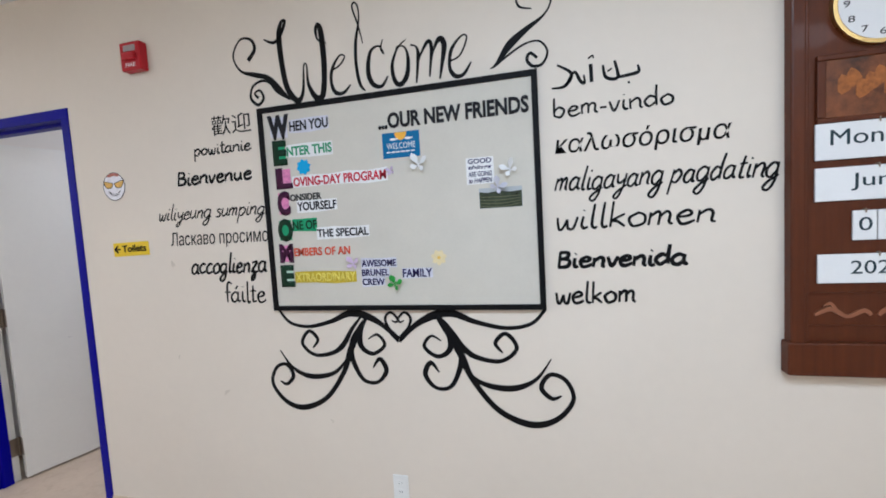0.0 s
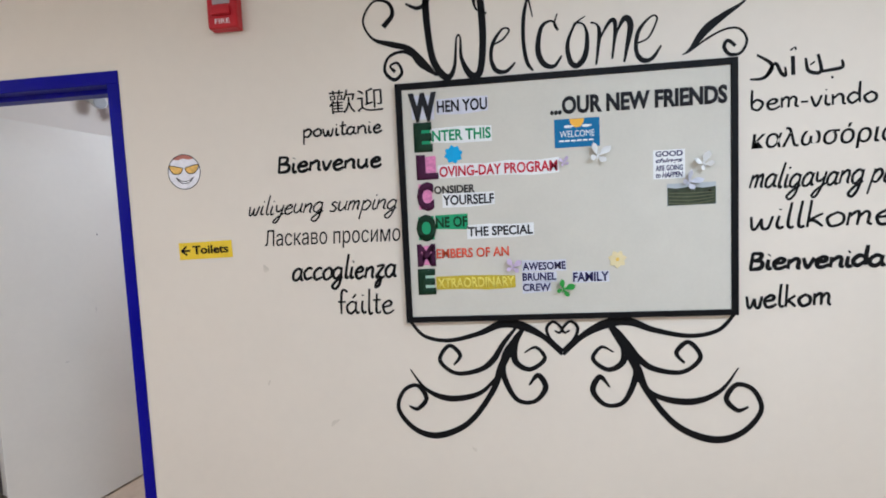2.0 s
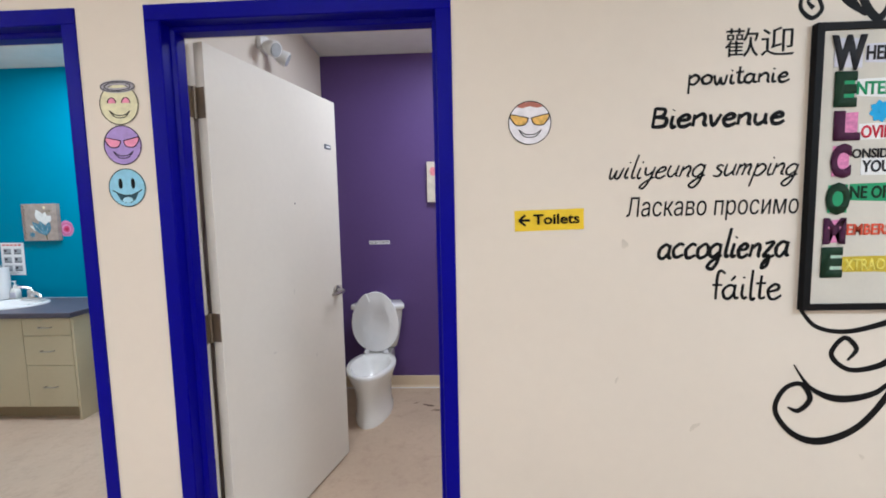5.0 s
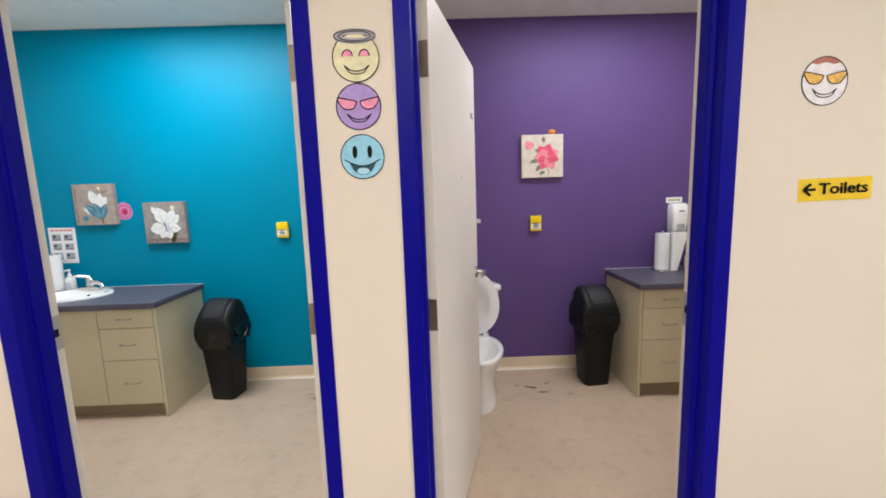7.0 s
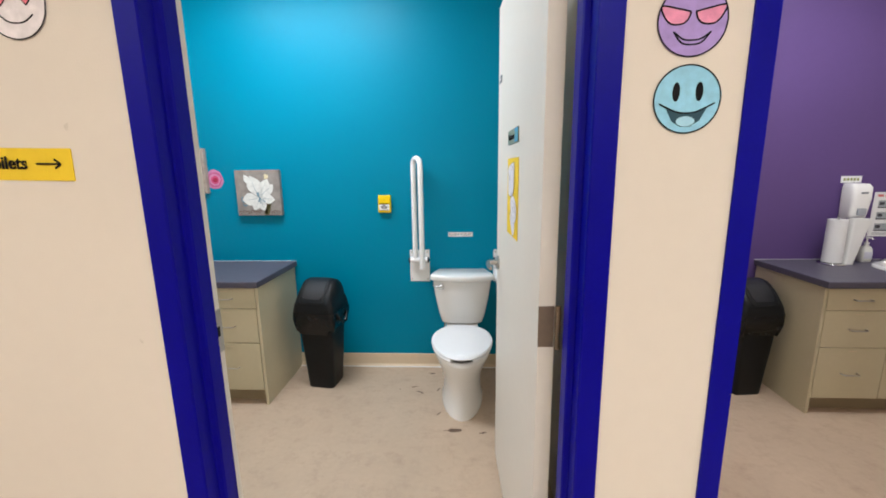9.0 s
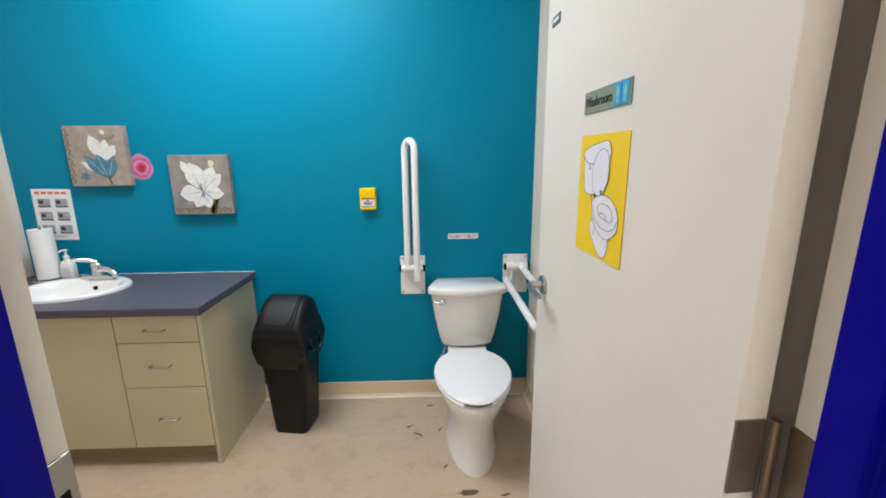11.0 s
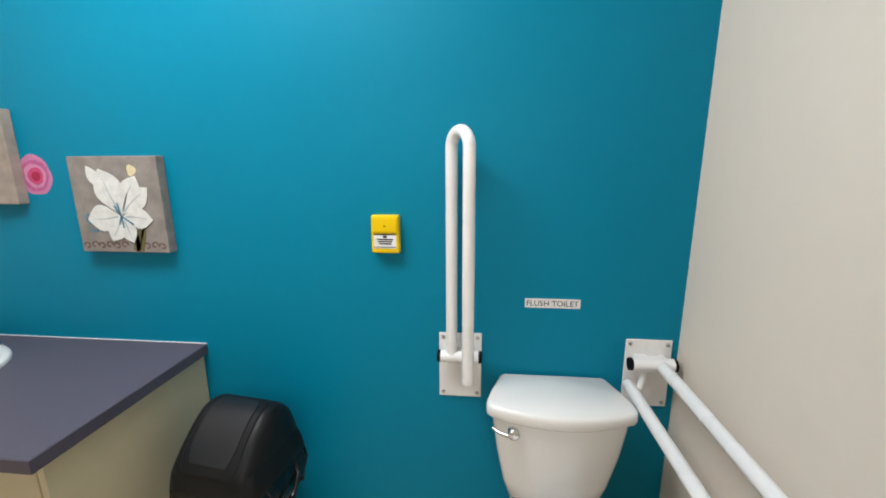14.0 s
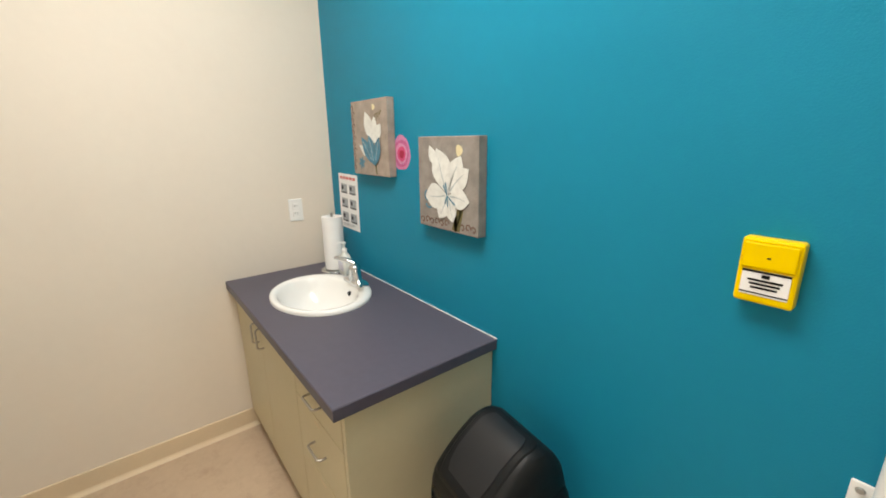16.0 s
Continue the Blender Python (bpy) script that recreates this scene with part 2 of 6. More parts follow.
# ---- large structure ----
def walls():
    g = bmesh.new()
    xs = [HX0, OPEN_B[0] - 0.01, OPEN_B[1] + 0.01, OPEN_A[0] - 0.01, OPEN_A[1] + 0.01, HX1]
    for a, b in ((0, 1), (2, 3), (4, 5)):
        box(g, xs[a], xs[b], WALL, ROOM, 0, CEIL)
    for a, b in ((1, 2), (3, 4)):
        box(g, xs[a], xs[b], WALL, ROOM, DOOR_H + 0.01, CEIL)
    structure("wall_front", g, CREAM, "cream painted corridor wall with two washroom doorways", "wall")
    structure("wall_back_teal", boxed(TX0 - 0.1, TX1, BACK, BACK + 0.12, 0, CEIL), TEAL, "deep teal painted washroom feature wall", "wall")
    structure("wall_back_purple", boxed(PX0, PX1 + 0.1, BACK, BACK + 0.12, 0, CEIL), PURPLE, "purple painted washroom feature wall", "wall")
    structure("wall_partition", boxed(TX1, PX0, ROOM, BACK + 0.12, 0, CEIL), CREAM, "cream partition wall between the two washrooms", "wall")
    structure("wall_teal_side", boxed(TX0 - 0.1, TX0, ROOM, BACK, 0, CEIL), CREAM, "cream painted side wall of the teal washroom", "wall")
    structure("wall_purple_side", boxed(PX1, PX1 + 0.1, ROOM, BACK, 0, CEIL), CREAM, "cream painted side wall of the purple washroom", "wall")
    # The corridor's far and end walls are unseen, added to close the space.
    structure("wall_corridor", boxed(HX0, HX1, HY - 0.1, HY, 0, CEIL), CREAM, "unseen cream wall added across the corridor", "wall")
    structure("wall_corridor_end_1", boxed(HX0 - 0.1, HX0, HY - 0.1, ROOM, 0, CEIL), CREAM, "unseen cream end wall added to close the corridor", "wall")
    structure("wall_corridor_end_2", boxed(HX1, HX1 + 0.1, HY - 0.1, ROOM, 0, CEIL), CREAM, "unseen cream end wall added to close the corridor", "wall")
    structure("floor", boxed(HX0 - 0.1, HX1 + 0.1, HY - 0.1, BACK + 0.12, -0.1, 0), FLOOR, "mottled beige sheet vinyl floor with scuffs", "floor")


def ceiling(name, x0, x1, y0, y1, label):
    bm = boxed(x0, x1, y0, y1, CEIL + 0.012, CEIL + 0.05)
    nx, ny = max(1, round((x1 - x0) / 1.22)), max(1, round((y1 - y0) / 0.61))
    for i in range(nx):
        for j in range(ny):
            a, b = x0 + (x1 - x0) * i / nx, x0 + (x1 - x0) * (i + 1) / nx
            c, d = y0 + (y1 - y0) * j / ny, y0 + (y1 - y0) * (j + 1) / ny
            box(bm, a + 0.012, b - 0.012, c + 0.012, d - 0.012, CEIL, CEIL + 0.01)
    ob = structure(name, bm, TILE, label, "ceiling")
    g = bmesh.new()
    for i in range(nx + 1):
        x = x0 + (x1 - x0) * i / nx
        box(g, max(x - 0.011, x0), min(x + 0.011, x1), y0, y1, CEIL - 0.002, CEIL + 0.004)
    for j in range(ny + 1):
        y = y0 + (y1 - y0) * j / ny
        box(g, x0, x1, max(y - 0.011, y0), min(y + 0.011, y1), CEIL - 0.0025, CEIL + 0.003)
    part("grid", g, GRID, ob, "white metal ceiling grid")


def baseboard(name, x0, x1, y, side):
    """Coved vinyl base along x; side -1 stands in front of a wall on its +y side."""
    bm = bmesh.new()
    prof = [(0, 0), (0.022, 0), (0.010, 0.012), (0.006, 0.02), (0.006, 0.098), (0.003, 0.102), (0, 0.102)]
    loft(bm, [[(x, y + side * d, z) for d, z in prof] for x in (x0, x1)])
    ob = structure(name, bm, TRIM, "cream coved vinyl baseboard", "baseboard")
    part("caulk_line", boxed(x0, x1, *sorted((y + side * 0.0205, y + side * 0.027)), 0.0, 0.006), PAPER, ob, "thin white sealant line along the floor")


def baseboard_y(name, y0, y1, x, side):
    bm = bmesh.new()
    prof = [(0, 0), (0.022, 0), (0.010, 0.012), (0.006, 0.02), (0.006, 0.098), (0.003, 0.102), (0, 0.102)]
    loft(bm, [[(x + side * d, y, z) for d, z in prof] for y in (y0, y1)])
    structure(name, bm, TRIM, "cream coved vinyl baseboard", "baseboard")


def door_frame(name, opening, hinge_side, label):
    """Pressed-steel frame: face on the corridor side, rebate and stop, jambs and head as parts."""
    x0, x1 = opening
    root = thing(name, pose(x0, WALL, 0), label, "door frame")
    root["kind"] = "structure"
    w = x1 - x0
    f = FACE
    k = (ROOM - WALL) / 0.162
    # section across the jamb: a = distance into the opening, b = depth from the corridor face
    front = [(-f, -0.006), (-f, 0.0), (-0.01, 0.0), (-0.01, 0.115), (0.016, 0.115), (0.016, 0.062), (0.013, 0.056), (0.002, 0.052), (0.0, 0.048), (0.0, 0.0), (-0.003, -0.006)]
    rear = [(-0.01, 0.1155), (-0.01, 0.1625), (-0.045, 0.1625), (-0.045, 0.166), (0.0, 0.166), (0.0, 0.1155)]
    for x, s in ((0.0, 1), (w, -1)):
        for nm, sec, mat in (("jamb", front, BLUE), ("rear_jamb", rear, DOORPAINT)):
            bm = bmesh.new()
            loft(bm, [[(x + s * a, b * k, z) for a, b in sec] for z in (0.0, DOOR_H)])
            part(nm, bm, mat, root)
    for nm, sec, mat, ext in (("head", front, BLUE, f), ("rear_head", rear, DOORPAINT, 0.045)):
        bm = bmesh.new()
        loft(bm, [[(x, b * k, DOOR_H + 0.0005 - a) for a, b in sec] for x in (-ext, w + ext)])
        part(nm, bm, mat, root)
    s, x = (1, 0.0) if hinge_side < 0 else (-1, w)
    for z in (0.22, 1.06, 1.93):
        part("hinge_leaf", boxed(*sorted((x + s * 0.0004, x + s * 0.0030)), 0.122 * k, 0.168 * k, z - 0.057, z + 0.057), BRONZE, root, "dull steel hinge leaf")
    return root


def door_leaf(name, hinge, width, angle, mirror, label):
    """Leaf in local space: x from the hinge edge outwards, y = 0 the washroom face, corridor face at y = -0.045."""
    root = thing(name, pose(hinge[0], hinge[1], 0, 0, 0, angle), label, "door")
    root["kind"] = "structure"
    s = mirror
    ya, yb = (-0.045, 0.0) if s > 0 else (0.0, 0.045)
    part("leaf", boxed(0.009, width, ya, yb, 0.012, DOOR_H - 0.006, 0.002), DOORPAINT, root)
    for z in (0.22, 1.06, 1.93):
        bm = boxed(0.0055, 0.0095, ya + 0.004, yb, z - 0.057, z + 0.057, 0.0)
        tube(bm, [(0.0, yb * 1.12 if s > 0 else ya - 0.005, z - 0.06), (0.0, yb * 1.12 if s > 0 else ya - 0.005, z + 0.06)], 0.007, 10)
        part("hinge", bm, BRONZE, root, "dull steel butt hinge")
    fy, out = (ya, -1) if s > 0 else (yb, 1)
    hx, hz = width - 0.065, 1.055
    bm = bmesh.new()
    tube(bm, [(hx, fy, hz), (hx, fy + out * 0.009, hz), (hx, fy + out * 0.012, hz)], [0.031, 0.031, 0.026], 24)
    tube(bm, [(hx, fy + out * 0.01, hz), (hx, fy + out * 0.05, hz)], [0.014, 0.011], 14)
    handle = part("handle", bm, NICKEL, root, "brushed nickel lever handle", 40)
    lever = smooth_path([(hx, fy + out * 0.047, hz, 0.011), (hx - 0.03, fy + out * 0.052, hz - 0.002, 0.010), (hx - 0.075, fy + out * 0.052, hz - 0.003, 0.009), (hx - 0.115, fy + out * 0.050, hz - 0.002, 0.008)], 4)
    bm = bmesh.new()
    tube(bm, [q[:3] for q in lever], [q[3] for q in lever], 10)
    part("lever", bm, NICKEL, handle, "", 60)
    oy = yb if s > 0 else ya
    bm = bmesh.new()
    tube(bm, [(hx, oy, hz), (hx, oy - out * 0.012, hz)], 0.03, 20)
    tube(bm, [(hx, oy - out * 0.012, hz), (hx, oy - out * 0.055, hz), (hx - 0.11, oy - out * 0.055, hz)], 0.009, 10)
    part("inner_handle", bm, NICKEL, root, "brushed nickel lever handle", 50)
    part("latch_plate", boxed(width - 0.0005, width + 0.0015, ya + 0.010, yb - 0.010, hz - 0.03, hz + 0.03), NICKEL, root)
    return root


def strike(name, x, y, facing):
    root = thing(name, pose(x, y, 1.055), "steel strike plate on a blue door jamb", "strike plate")
    bm = boxed(-0.002, 0.002, -0.03, 0.018, -0.06, 0.06, 0.0008)
    part("plate", bm, NICKEL, root)
    part("latch_hole", boxed(facing * 0.0018, facing * 0.0028, -0.012, 0.006, -0.014, 0.014), BLACK, root)


walls()
ceiling("ceiling_teal", TX0, TX1, ROOM, BACK, "white suspended ceiling tiles over the teal washroom")
ceiling("ceiling_purple", PX0, PX1, ROOM, BACK, "white suspended ceiling tiles over the purple washroom")
# The corridor ceiling is out of view, put in as an assumed lid.
ceiling("ceiling_corridor", HX0, HX1, HY, WALL, "unseen white suspended ceiling tiles added over the corridor")
baseboard("baseboard_teal_back", TX0, TX1, BACK, -1)
baseboard("baseboard_purple_back", PX0, PX1, BACK, -1)
baseboard_y("baseboard_teal_side", ROOM, BACK - 0.02, TX0, 1)
baseboard_y("baseboard_partition_teal", ROOM, BACK - 0.02, TX1, -1)
baseboard_y("baseboard_partition_purple", ROOM, BACK - 0.02, PX0, 1)
baseboard_y("baseboard_purple_side", ROOM, BACK - 0.02, PX1, -1)
for nm, a, b in (("baseboard_corridor_1", HX0, OPEN_B[0] - FACE), ("baseboard_corridor_2", OPEN_B[1] + FACE, OPEN_A[0] - FACE), ("baseboard_corridor_3", OPEN_A[1] + FACE, HX1)):
    baseboard(nm, a, b, WALL, -1)
door_frame("door_frame_1", OPEN_A, -1, "royal blue painted steel door frame")
door_frame("door_frame_2", OPEN_B, 1, "royal blue painted steel door frame")
door_a = door_leaf("door_1", (OPEN_A[0] + 0.003, ROOM + 0.012), 0.905, 75.1, 1, "off-white washroom door standing open into the purple room")
door_b = door_leaf("door_2", (OPEN_B[1] - 0.022, ROOM + 0.012), 0.875, 92.6, -1, "off-white washroom door standing open into the teal room")
strike("strike_plate", OPEN_A[1] - 0.002, WALL + 0.120, -1)
strike("strike_plate", OPEN_B[0] + 0.002, WALL + 0.120, 1)


def ceiling_light(x, y, w, d):
    root = thing("ceiling_light", pose(x, y, CEIL), "white recessed fluorescent ceiling light, out of view", "ceiling light", "recessed ceiling lights")
    bm = bmesh.new()
    for a in ((-w / 2 - 0.03, w / 2 + 0.03, -d / 2 - 0.03, -d / 2), (-w / 2 - 0.03, w / 2 + 0.03, d / 2, d / 2 + 0.03), (-w / 2 - 0.03, -w / 2, -d / 2, d / 2), (w / 2, w / 2 + 0.03, -d / 2, d / 2)):
        box(bm, *a, -0.007, -0.003)
    part("frame", bm, GRID, root)
    part("diffuser", boxed(-w / 2, w / 2, -d / 2, d / 2, -0.008, -0.004), DIFF, root, "glowing frosted diffuser")


for row in LIGHTS:
    ceiling_light(*row[:4])


# ---- washroom furniture ----
def bow_handle(parent, x, z, y, w=0.09, upright=False):
    h = w / 2
    pts = [(-h, 0, 0), (-h, -0.018, 0), (-h * 0.86, -0.026, 0), (h * 0.86, -0.026, 0), (h, -0.018, 0), (h, 0, 0)]
    pts = [(0, b, a) if upright else (a, b, 0) for a, b, c in pts]
    bm = bmesh.new()
    tube(bm, [(x + a, y + b, z + c) for a, b, c in pts], 0.0042, 8)
    return part("handle", bm, NICKEL, parent, "brushed nickel bow handle", 60)


def vanity(x_free, x_wall, s, label):
    """Cabinet from its free side to the side wall; s is +1 where it runs towards +x. Local origin at the free front foot."""
    w = abs(x_wall - x_free)
    root = thing("vanity_cabinet", pose(x_free, 3.085, 0), label, "cabinet")
    d = BACK - 3.085 - 0.003

    def bx(a, b, *rest):
        a, b = (a, b) if s > 0 else (-b, -a)
        return boxed(a, b, *rest)
    part("side_panel", bx(0.0, 0.018, 0.0, d, 0.0, 0.793, 0.0012), LAMINATE, root)
    part("body", bx(0.0185, w - 0.002, 0.02, d, 0.095, 0.68), LAMINATE, root)
    part("toe_kick", bx(0.019, w - 0.002, 0.065, 0.08, 0.0, 0.094), TOEKICK, root, "tan recessed toe kick")
    for z0, z1 in ((0.655, 0.785), (0.428, 0.651), (0.105, 0.424)):
        dr = part("drawer_front", bx(0.022, 0.395, -0.001, 0.019, z0, z1, 0.0015), LAMINATE, root)
        bow_handle(dr, s * 0.21, (z0 + z1) / 2 + (0.0 if z1 > 0.7 else 0.0), -0.001)
        part("edge_pull", bx(0.19, 0.235, -0.0025, 0.0, z1 - 0.022, z1 - 0.018), TRIM, dr)
    xm = (0.399 + w - 0.004) / 2
    for a, b, hx in ((0.399, xm - 0.0015, xm - 0.035), (xm + 0.0015, w - 0.004, xm + 0.035)):
        dr = part("cabinet_door", bx(a, b, -0.001, 0.019, 0.105, 0.785, 0.0015), LAMINATE, root)
        bow_handle(dr, s * hx, 0.70, -0.001, 0.09, True)
    return root


def worktop(x0, x1, cx, cy):
    """Slab with an oval cut-out for the sink."""
    y0, y1 = 3.05, BACK - 0.002
    angles = sorted([2 * math.pi * k / 40 for k in range(40)] + [math.atan2(y - cy, x - cx) % (2 * math.pi) for x in (x0, x1) for y in (y0, y1)])
    inner, outer = [], []
    for a in angles:
        c, s = math.cos(a), math.sin(a)
        inner.append((cx + 0.235 * c, cy + 0.19 * s))
        t = min(((x1 - cx) / c if c > 1e-9 else (x0 - cx) / c if c < -1e-9 else 9e9), ((y1 - cy) / s if s > 1e-9 else (y0 - cy) / s if s < -1e-9 else 9e9))
        outer.append((cx + t * c, cy + t * s))
    lo, hi, b = 0.7955, 0.833, 0.003

    def shrunk(pts, d):
        return [(min(max(x, x0 + d), x1 - d), min(max(y, y0 + d), y1 - d)) for x, y in pts]
    bm = bmesh.new()
    rows = [[bm.verts.new((x, y, z)) for x, y in ring] for ring, z in ((inner, lo), (outer, lo), (outer, hi - b), (shrunk(outer, b), hi), (inner, hi))]
    n = len(angles)
    for a, c in zip(rows, rows[1:] + rows[:1]):
        for i in range(n):
            bm.faces.new((a[i], a[(i + 1) % n], c[(i + 1) % n], c[i]))
    root = tagged(part("worktop", bm, WORKTOP), "slate grey laminate vanity worktop", "worktop")
    part("caulk_line", boxed(x0, x1, BACK - 0.0035, BACK - 0.0002, 0.8325, 0.8350), PAPER, root, "thin white caulk line along the wall")
    return root


def sink(cx, cy):
    root = thing("sink", pose(cx, cy, 0.833), "white oval drop-in porcelain sink in the worktop", "sink")
    prof = [(1.0, 0.0005), (1.0, 0.008), (0.985, 0.016), (0.93, 0.019), (0.86, 0.015), (0.82, 0.004), (0.78, -0.02), (0.66, -0.085), (0.42, -0.118), (0.12, -0.125)]
    bm = bmesh.new()
    n = 40
    rings = []
    for r, z in prof:
        off = -0.015 * max(0, min(1, (1 - r) / 0.15))
        rings.append([(0.258 * r * math.cos(2 * math.pi * k / n), off + 0.21 * r * math.sin(2 * math.pi * k / n) * (1.0 if r > 0.9 else 0.94), z) for k in range(n)])
    loft(bm, rings, cap0=False)
    part("basin", bm, PORCELAIN, root, "", 60)
    bm = bmesh.new()
    lathe(bm, [(0.024, -0.1245), (0.024, -0.121), (0.015, -0.119), (0.006, -0.1215)], 18, 0, -0.015)
    part("drain", bm, CHROME, root, "", 50)
    bm = bmesh.new()
    tube(bm, [(0, 0.143, -0.03), (0, 0.128, -0.034)], 0.011, 12)
    part("overflow_hole", bm, BLACK, root)
    return root


def faucet(cx, cy, swivel, lever_turn, size):
    root = thing("faucet", pose(cx, cy, 0.848) @ Matrix.Scale(size, 4), "chrome single-lever basin faucet", "faucet")
    bm = bmesh.new()
    loft(bm, [rounded(0.16 * k, 0.052 * k, 0.024 * k, z) for k, z in ((1, 0), (1, 0.008), (0.9, 0.014), (0.5, 0.018))])
    part("base", bm, CHROME, root, "", 50)
    bm = bmesh.new()
    lathe(bm, [(0.027, 0.01), (0.024, 0.03), (0.023, 0.055), (0.025, 0.066), (0.018, 0.076), (0.004, 0.08)], 20)
    part("body", bm, CHROME, root, "", 60)
    bm = bmesh.new()
    tube(bm, [(0, -0.005, 0.035), (0, -0.045, 0.048), (0, -0.085, 0.046), (0, -0.11, 0.034), (0, -0.118, 0.018)], [0.018, 0.016, 0.014, 0.012, 0.011], 14)
    bmesh.ops.rotate(bm, cent=(0, 0, 0), matrix=Matrix.Rotation(radians(swivel), 3, "Z"), verts=bm.verts)
    part("spout", bm, CHROME, root, "", 70)
    bm = bmesh.new()
    tube(bm, [(0, 0.0, 0.078), (0, -0.03, 0.092), (0, -0.07, 0.1), (0, -0.085, 0.1)], [0.013, 0.011, 0.009, 0.006], 12)
    bmesh.ops.rotate(bm, cent=(0, 0, 0), matrix=Matrix.Rotation(radians(lever_turn), 3, "Z"), verts=bm.verts)
    part("lever", bm, CHROME, root, "", 70)


def toilet(x, lid_open, label):
    """Faces -y; origin on the floor at the wall."""
    root = thing("toilet", pose(x, BACK, 0), label, "toilet", "toilets in the washrooms")
    n = 32

    def egg(w, front, back, z, sq=1.0):
        out = []
        for k in range(n):
            a = 2 * math.pi * k / n
            c, s = math.cos(a), math.sin(a)
            yy = (front + back) / 2
            r = abs(back - front) / 2
            taper = 1 + 0.10 * s
            out.append((w / 2 * c * taper * sq, yy + r * s, z))
        return out
    bm = bmesh.new()
    loft(bm, [egg(0.268, -0.70, -0.14, 0.0), egg(0.268, -0.70, -0.14, 0.03), egg(0.246, -0.69, -0.15, 0.06), egg(0.246, -0.685, -0.16, 0.17), egg(0.275, -0.70, -0.17, 0.25),
              egg(0.32, -0.74, -0.19, 0.32), egg(0.355, -0.755, -0.21, 0.365), egg(0.36, -0.757, -0.21, 0.385), egg(0.345, -0.745, -0.22, 0.395),
              egg(0.285, -0.730, -0.27, 0.394), egg(0.25, -0.70, -0.30, 0.35), egg(0.13, -0.56, -0.36, 0.26), egg(0.06, -0.48, -0.40, 0.235)])
    part("bowl", bm, PORCELAIN, root, "", 60)
    bm = bmesh.new()
    loft(bm, [rounded(0.22, 0.25, 0.03, z, 0, -0.14) for z in (0.25, 0.385, 0.397)])
    part("rear_deck", bm, PORCELAIN, root, "", 50)
    def tank_ring(w, d, z, bow):
        """Footprint of the tank: straight back, sides that open towards the bowed front."""
        half = [(0.375 * w, -0.012), (0.400 * w, -0.020), (0.470 * w, -0.012 - 0.55 * d), (0.496 * w, -0.012 - 0.80 * d), (0.500 * w, -0.012 - 0.90 * d), (0.490 * w, -0.012 - 0.97 * d)]
        front = [(w * (0.46 - 0.092 * k), -0.012 - d - bow * (1 - ((0.46 - 0.092 * k) / 0.5) ** 2)) for k in range(11)]
        return [(x, y, z) for x, y in half + front + [(-x, y) for x, y in half[::-1]]]
    bm = bmesh.new()
    loft(bm, [tank_ring(w, d, z, bow) for w, d, z, bow in ((0.25, 0.12, 0.403, 0.02), (0.285, 0.135, 0.418, 0.025), (0.322, 0.145, 0.48, 0.035), (0.368, 0.160, 0.60, 0.045), (0.395, 0.168, 0.70, 0.050), (0.400, 0.170, 0.732, 0.050))])
    tank = part("tank", bm, PORCELAIN, root, "", 40)
    bm = bmesh.new()
    loft(bm, [tank_ring(0.437 * k, 0.182 * k, z, 0.054) for k, z in ((0.97, 0.732), (1.0, 0.738), (1.0, 0.762), (0.985, 0.770), (0.95, 0.774))])
    part("tank_lid", bm, PORCELAIN, root, "", 50)
    bm = bmesh.new()
    tube(bm, [(-0.138, -0.17, 0.695), (-0.138, -0.222, 0.695), (-0.138, -0.226, 0.695)], [0.017, 0.017, 0.010], 16)
    tube(bm, [(-0.138, -0.222, 0.695), (-0.158, -0.224, 0.695), (-0.182, -0.214, 0.697), (-0.198, -0.198, 0.699)], [0.008, 0.007, 0.005, 0.006], 10)
    part("flush_lever", bm, CHROME, tank, "chrome flush lever", 60)
    for sx in (-0.075, 0.075):
        part("seat_hinge", boxed(sx - 0.018, sx + 0.018, -0.285, -0.240, 0.398, 0.425, 0.006), SEAT, root)
    # seat and lid
    def ring_seat(bm, gap):
        o0, o1 = egg(0.37, -0.762, -0.245, 0.0), egg(0.375, -0.765, -0.245, 0.010)
        o2, i2, i1 = egg(0.36, -0.755, -0.25, 0.020), egg(0.235, -0.69, -0.32, 0.020), egg(0.22, -0.68, -0.33, 0.0)
        rows = [[bm.verts.new(p) for p in r] for r in (o0, o1, o2, i2, i1)]
        ks = [k for k in range(n) if not (gap and 22 <= k <= 25)]
        for k in ks:
            for a, b in zip(rows, rows[1:] + rows[:1]):
                bm.faces.new((a[k], a[(k + 1) % n], b[(k + 1) % n], b[k]))
        if gap:
            for k in (22, 26):
                bm.faces.new([r[k] for r in rows])
        return bm
    bm = ring_seat(bmesh.new(), True)
    lid = bmesh.new()
    if lid_open:
        loft(lid, [egg(0.36, -0.745, -0.25, 0.022), egg(0.365, -0.75, -0.25, 0.030), egg(0.35, -0.74, -0.26, 0.037)])
        turn = Matrix.Translation((0, -0.274, 0.412)) @ Matrix.Rotation(radians(-87), 4, "X") @ Matrix.Diagonal((1, 0.95, 1, 1)) @ Matrix.Translation((0, 0.245, 0.0))
        bmesh.ops.transform(bm, matrix=turn, verts=bm.verts)
        turn2 = Matrix.Translation((0, -0.272, 0.412)) @ Matrix.Rotation(radians(-89), 4, "X") @ Matrix.Diagonal((1, 0.95, 1, 1)) @ Matrix.Translation((0, 0.245, 0.0))
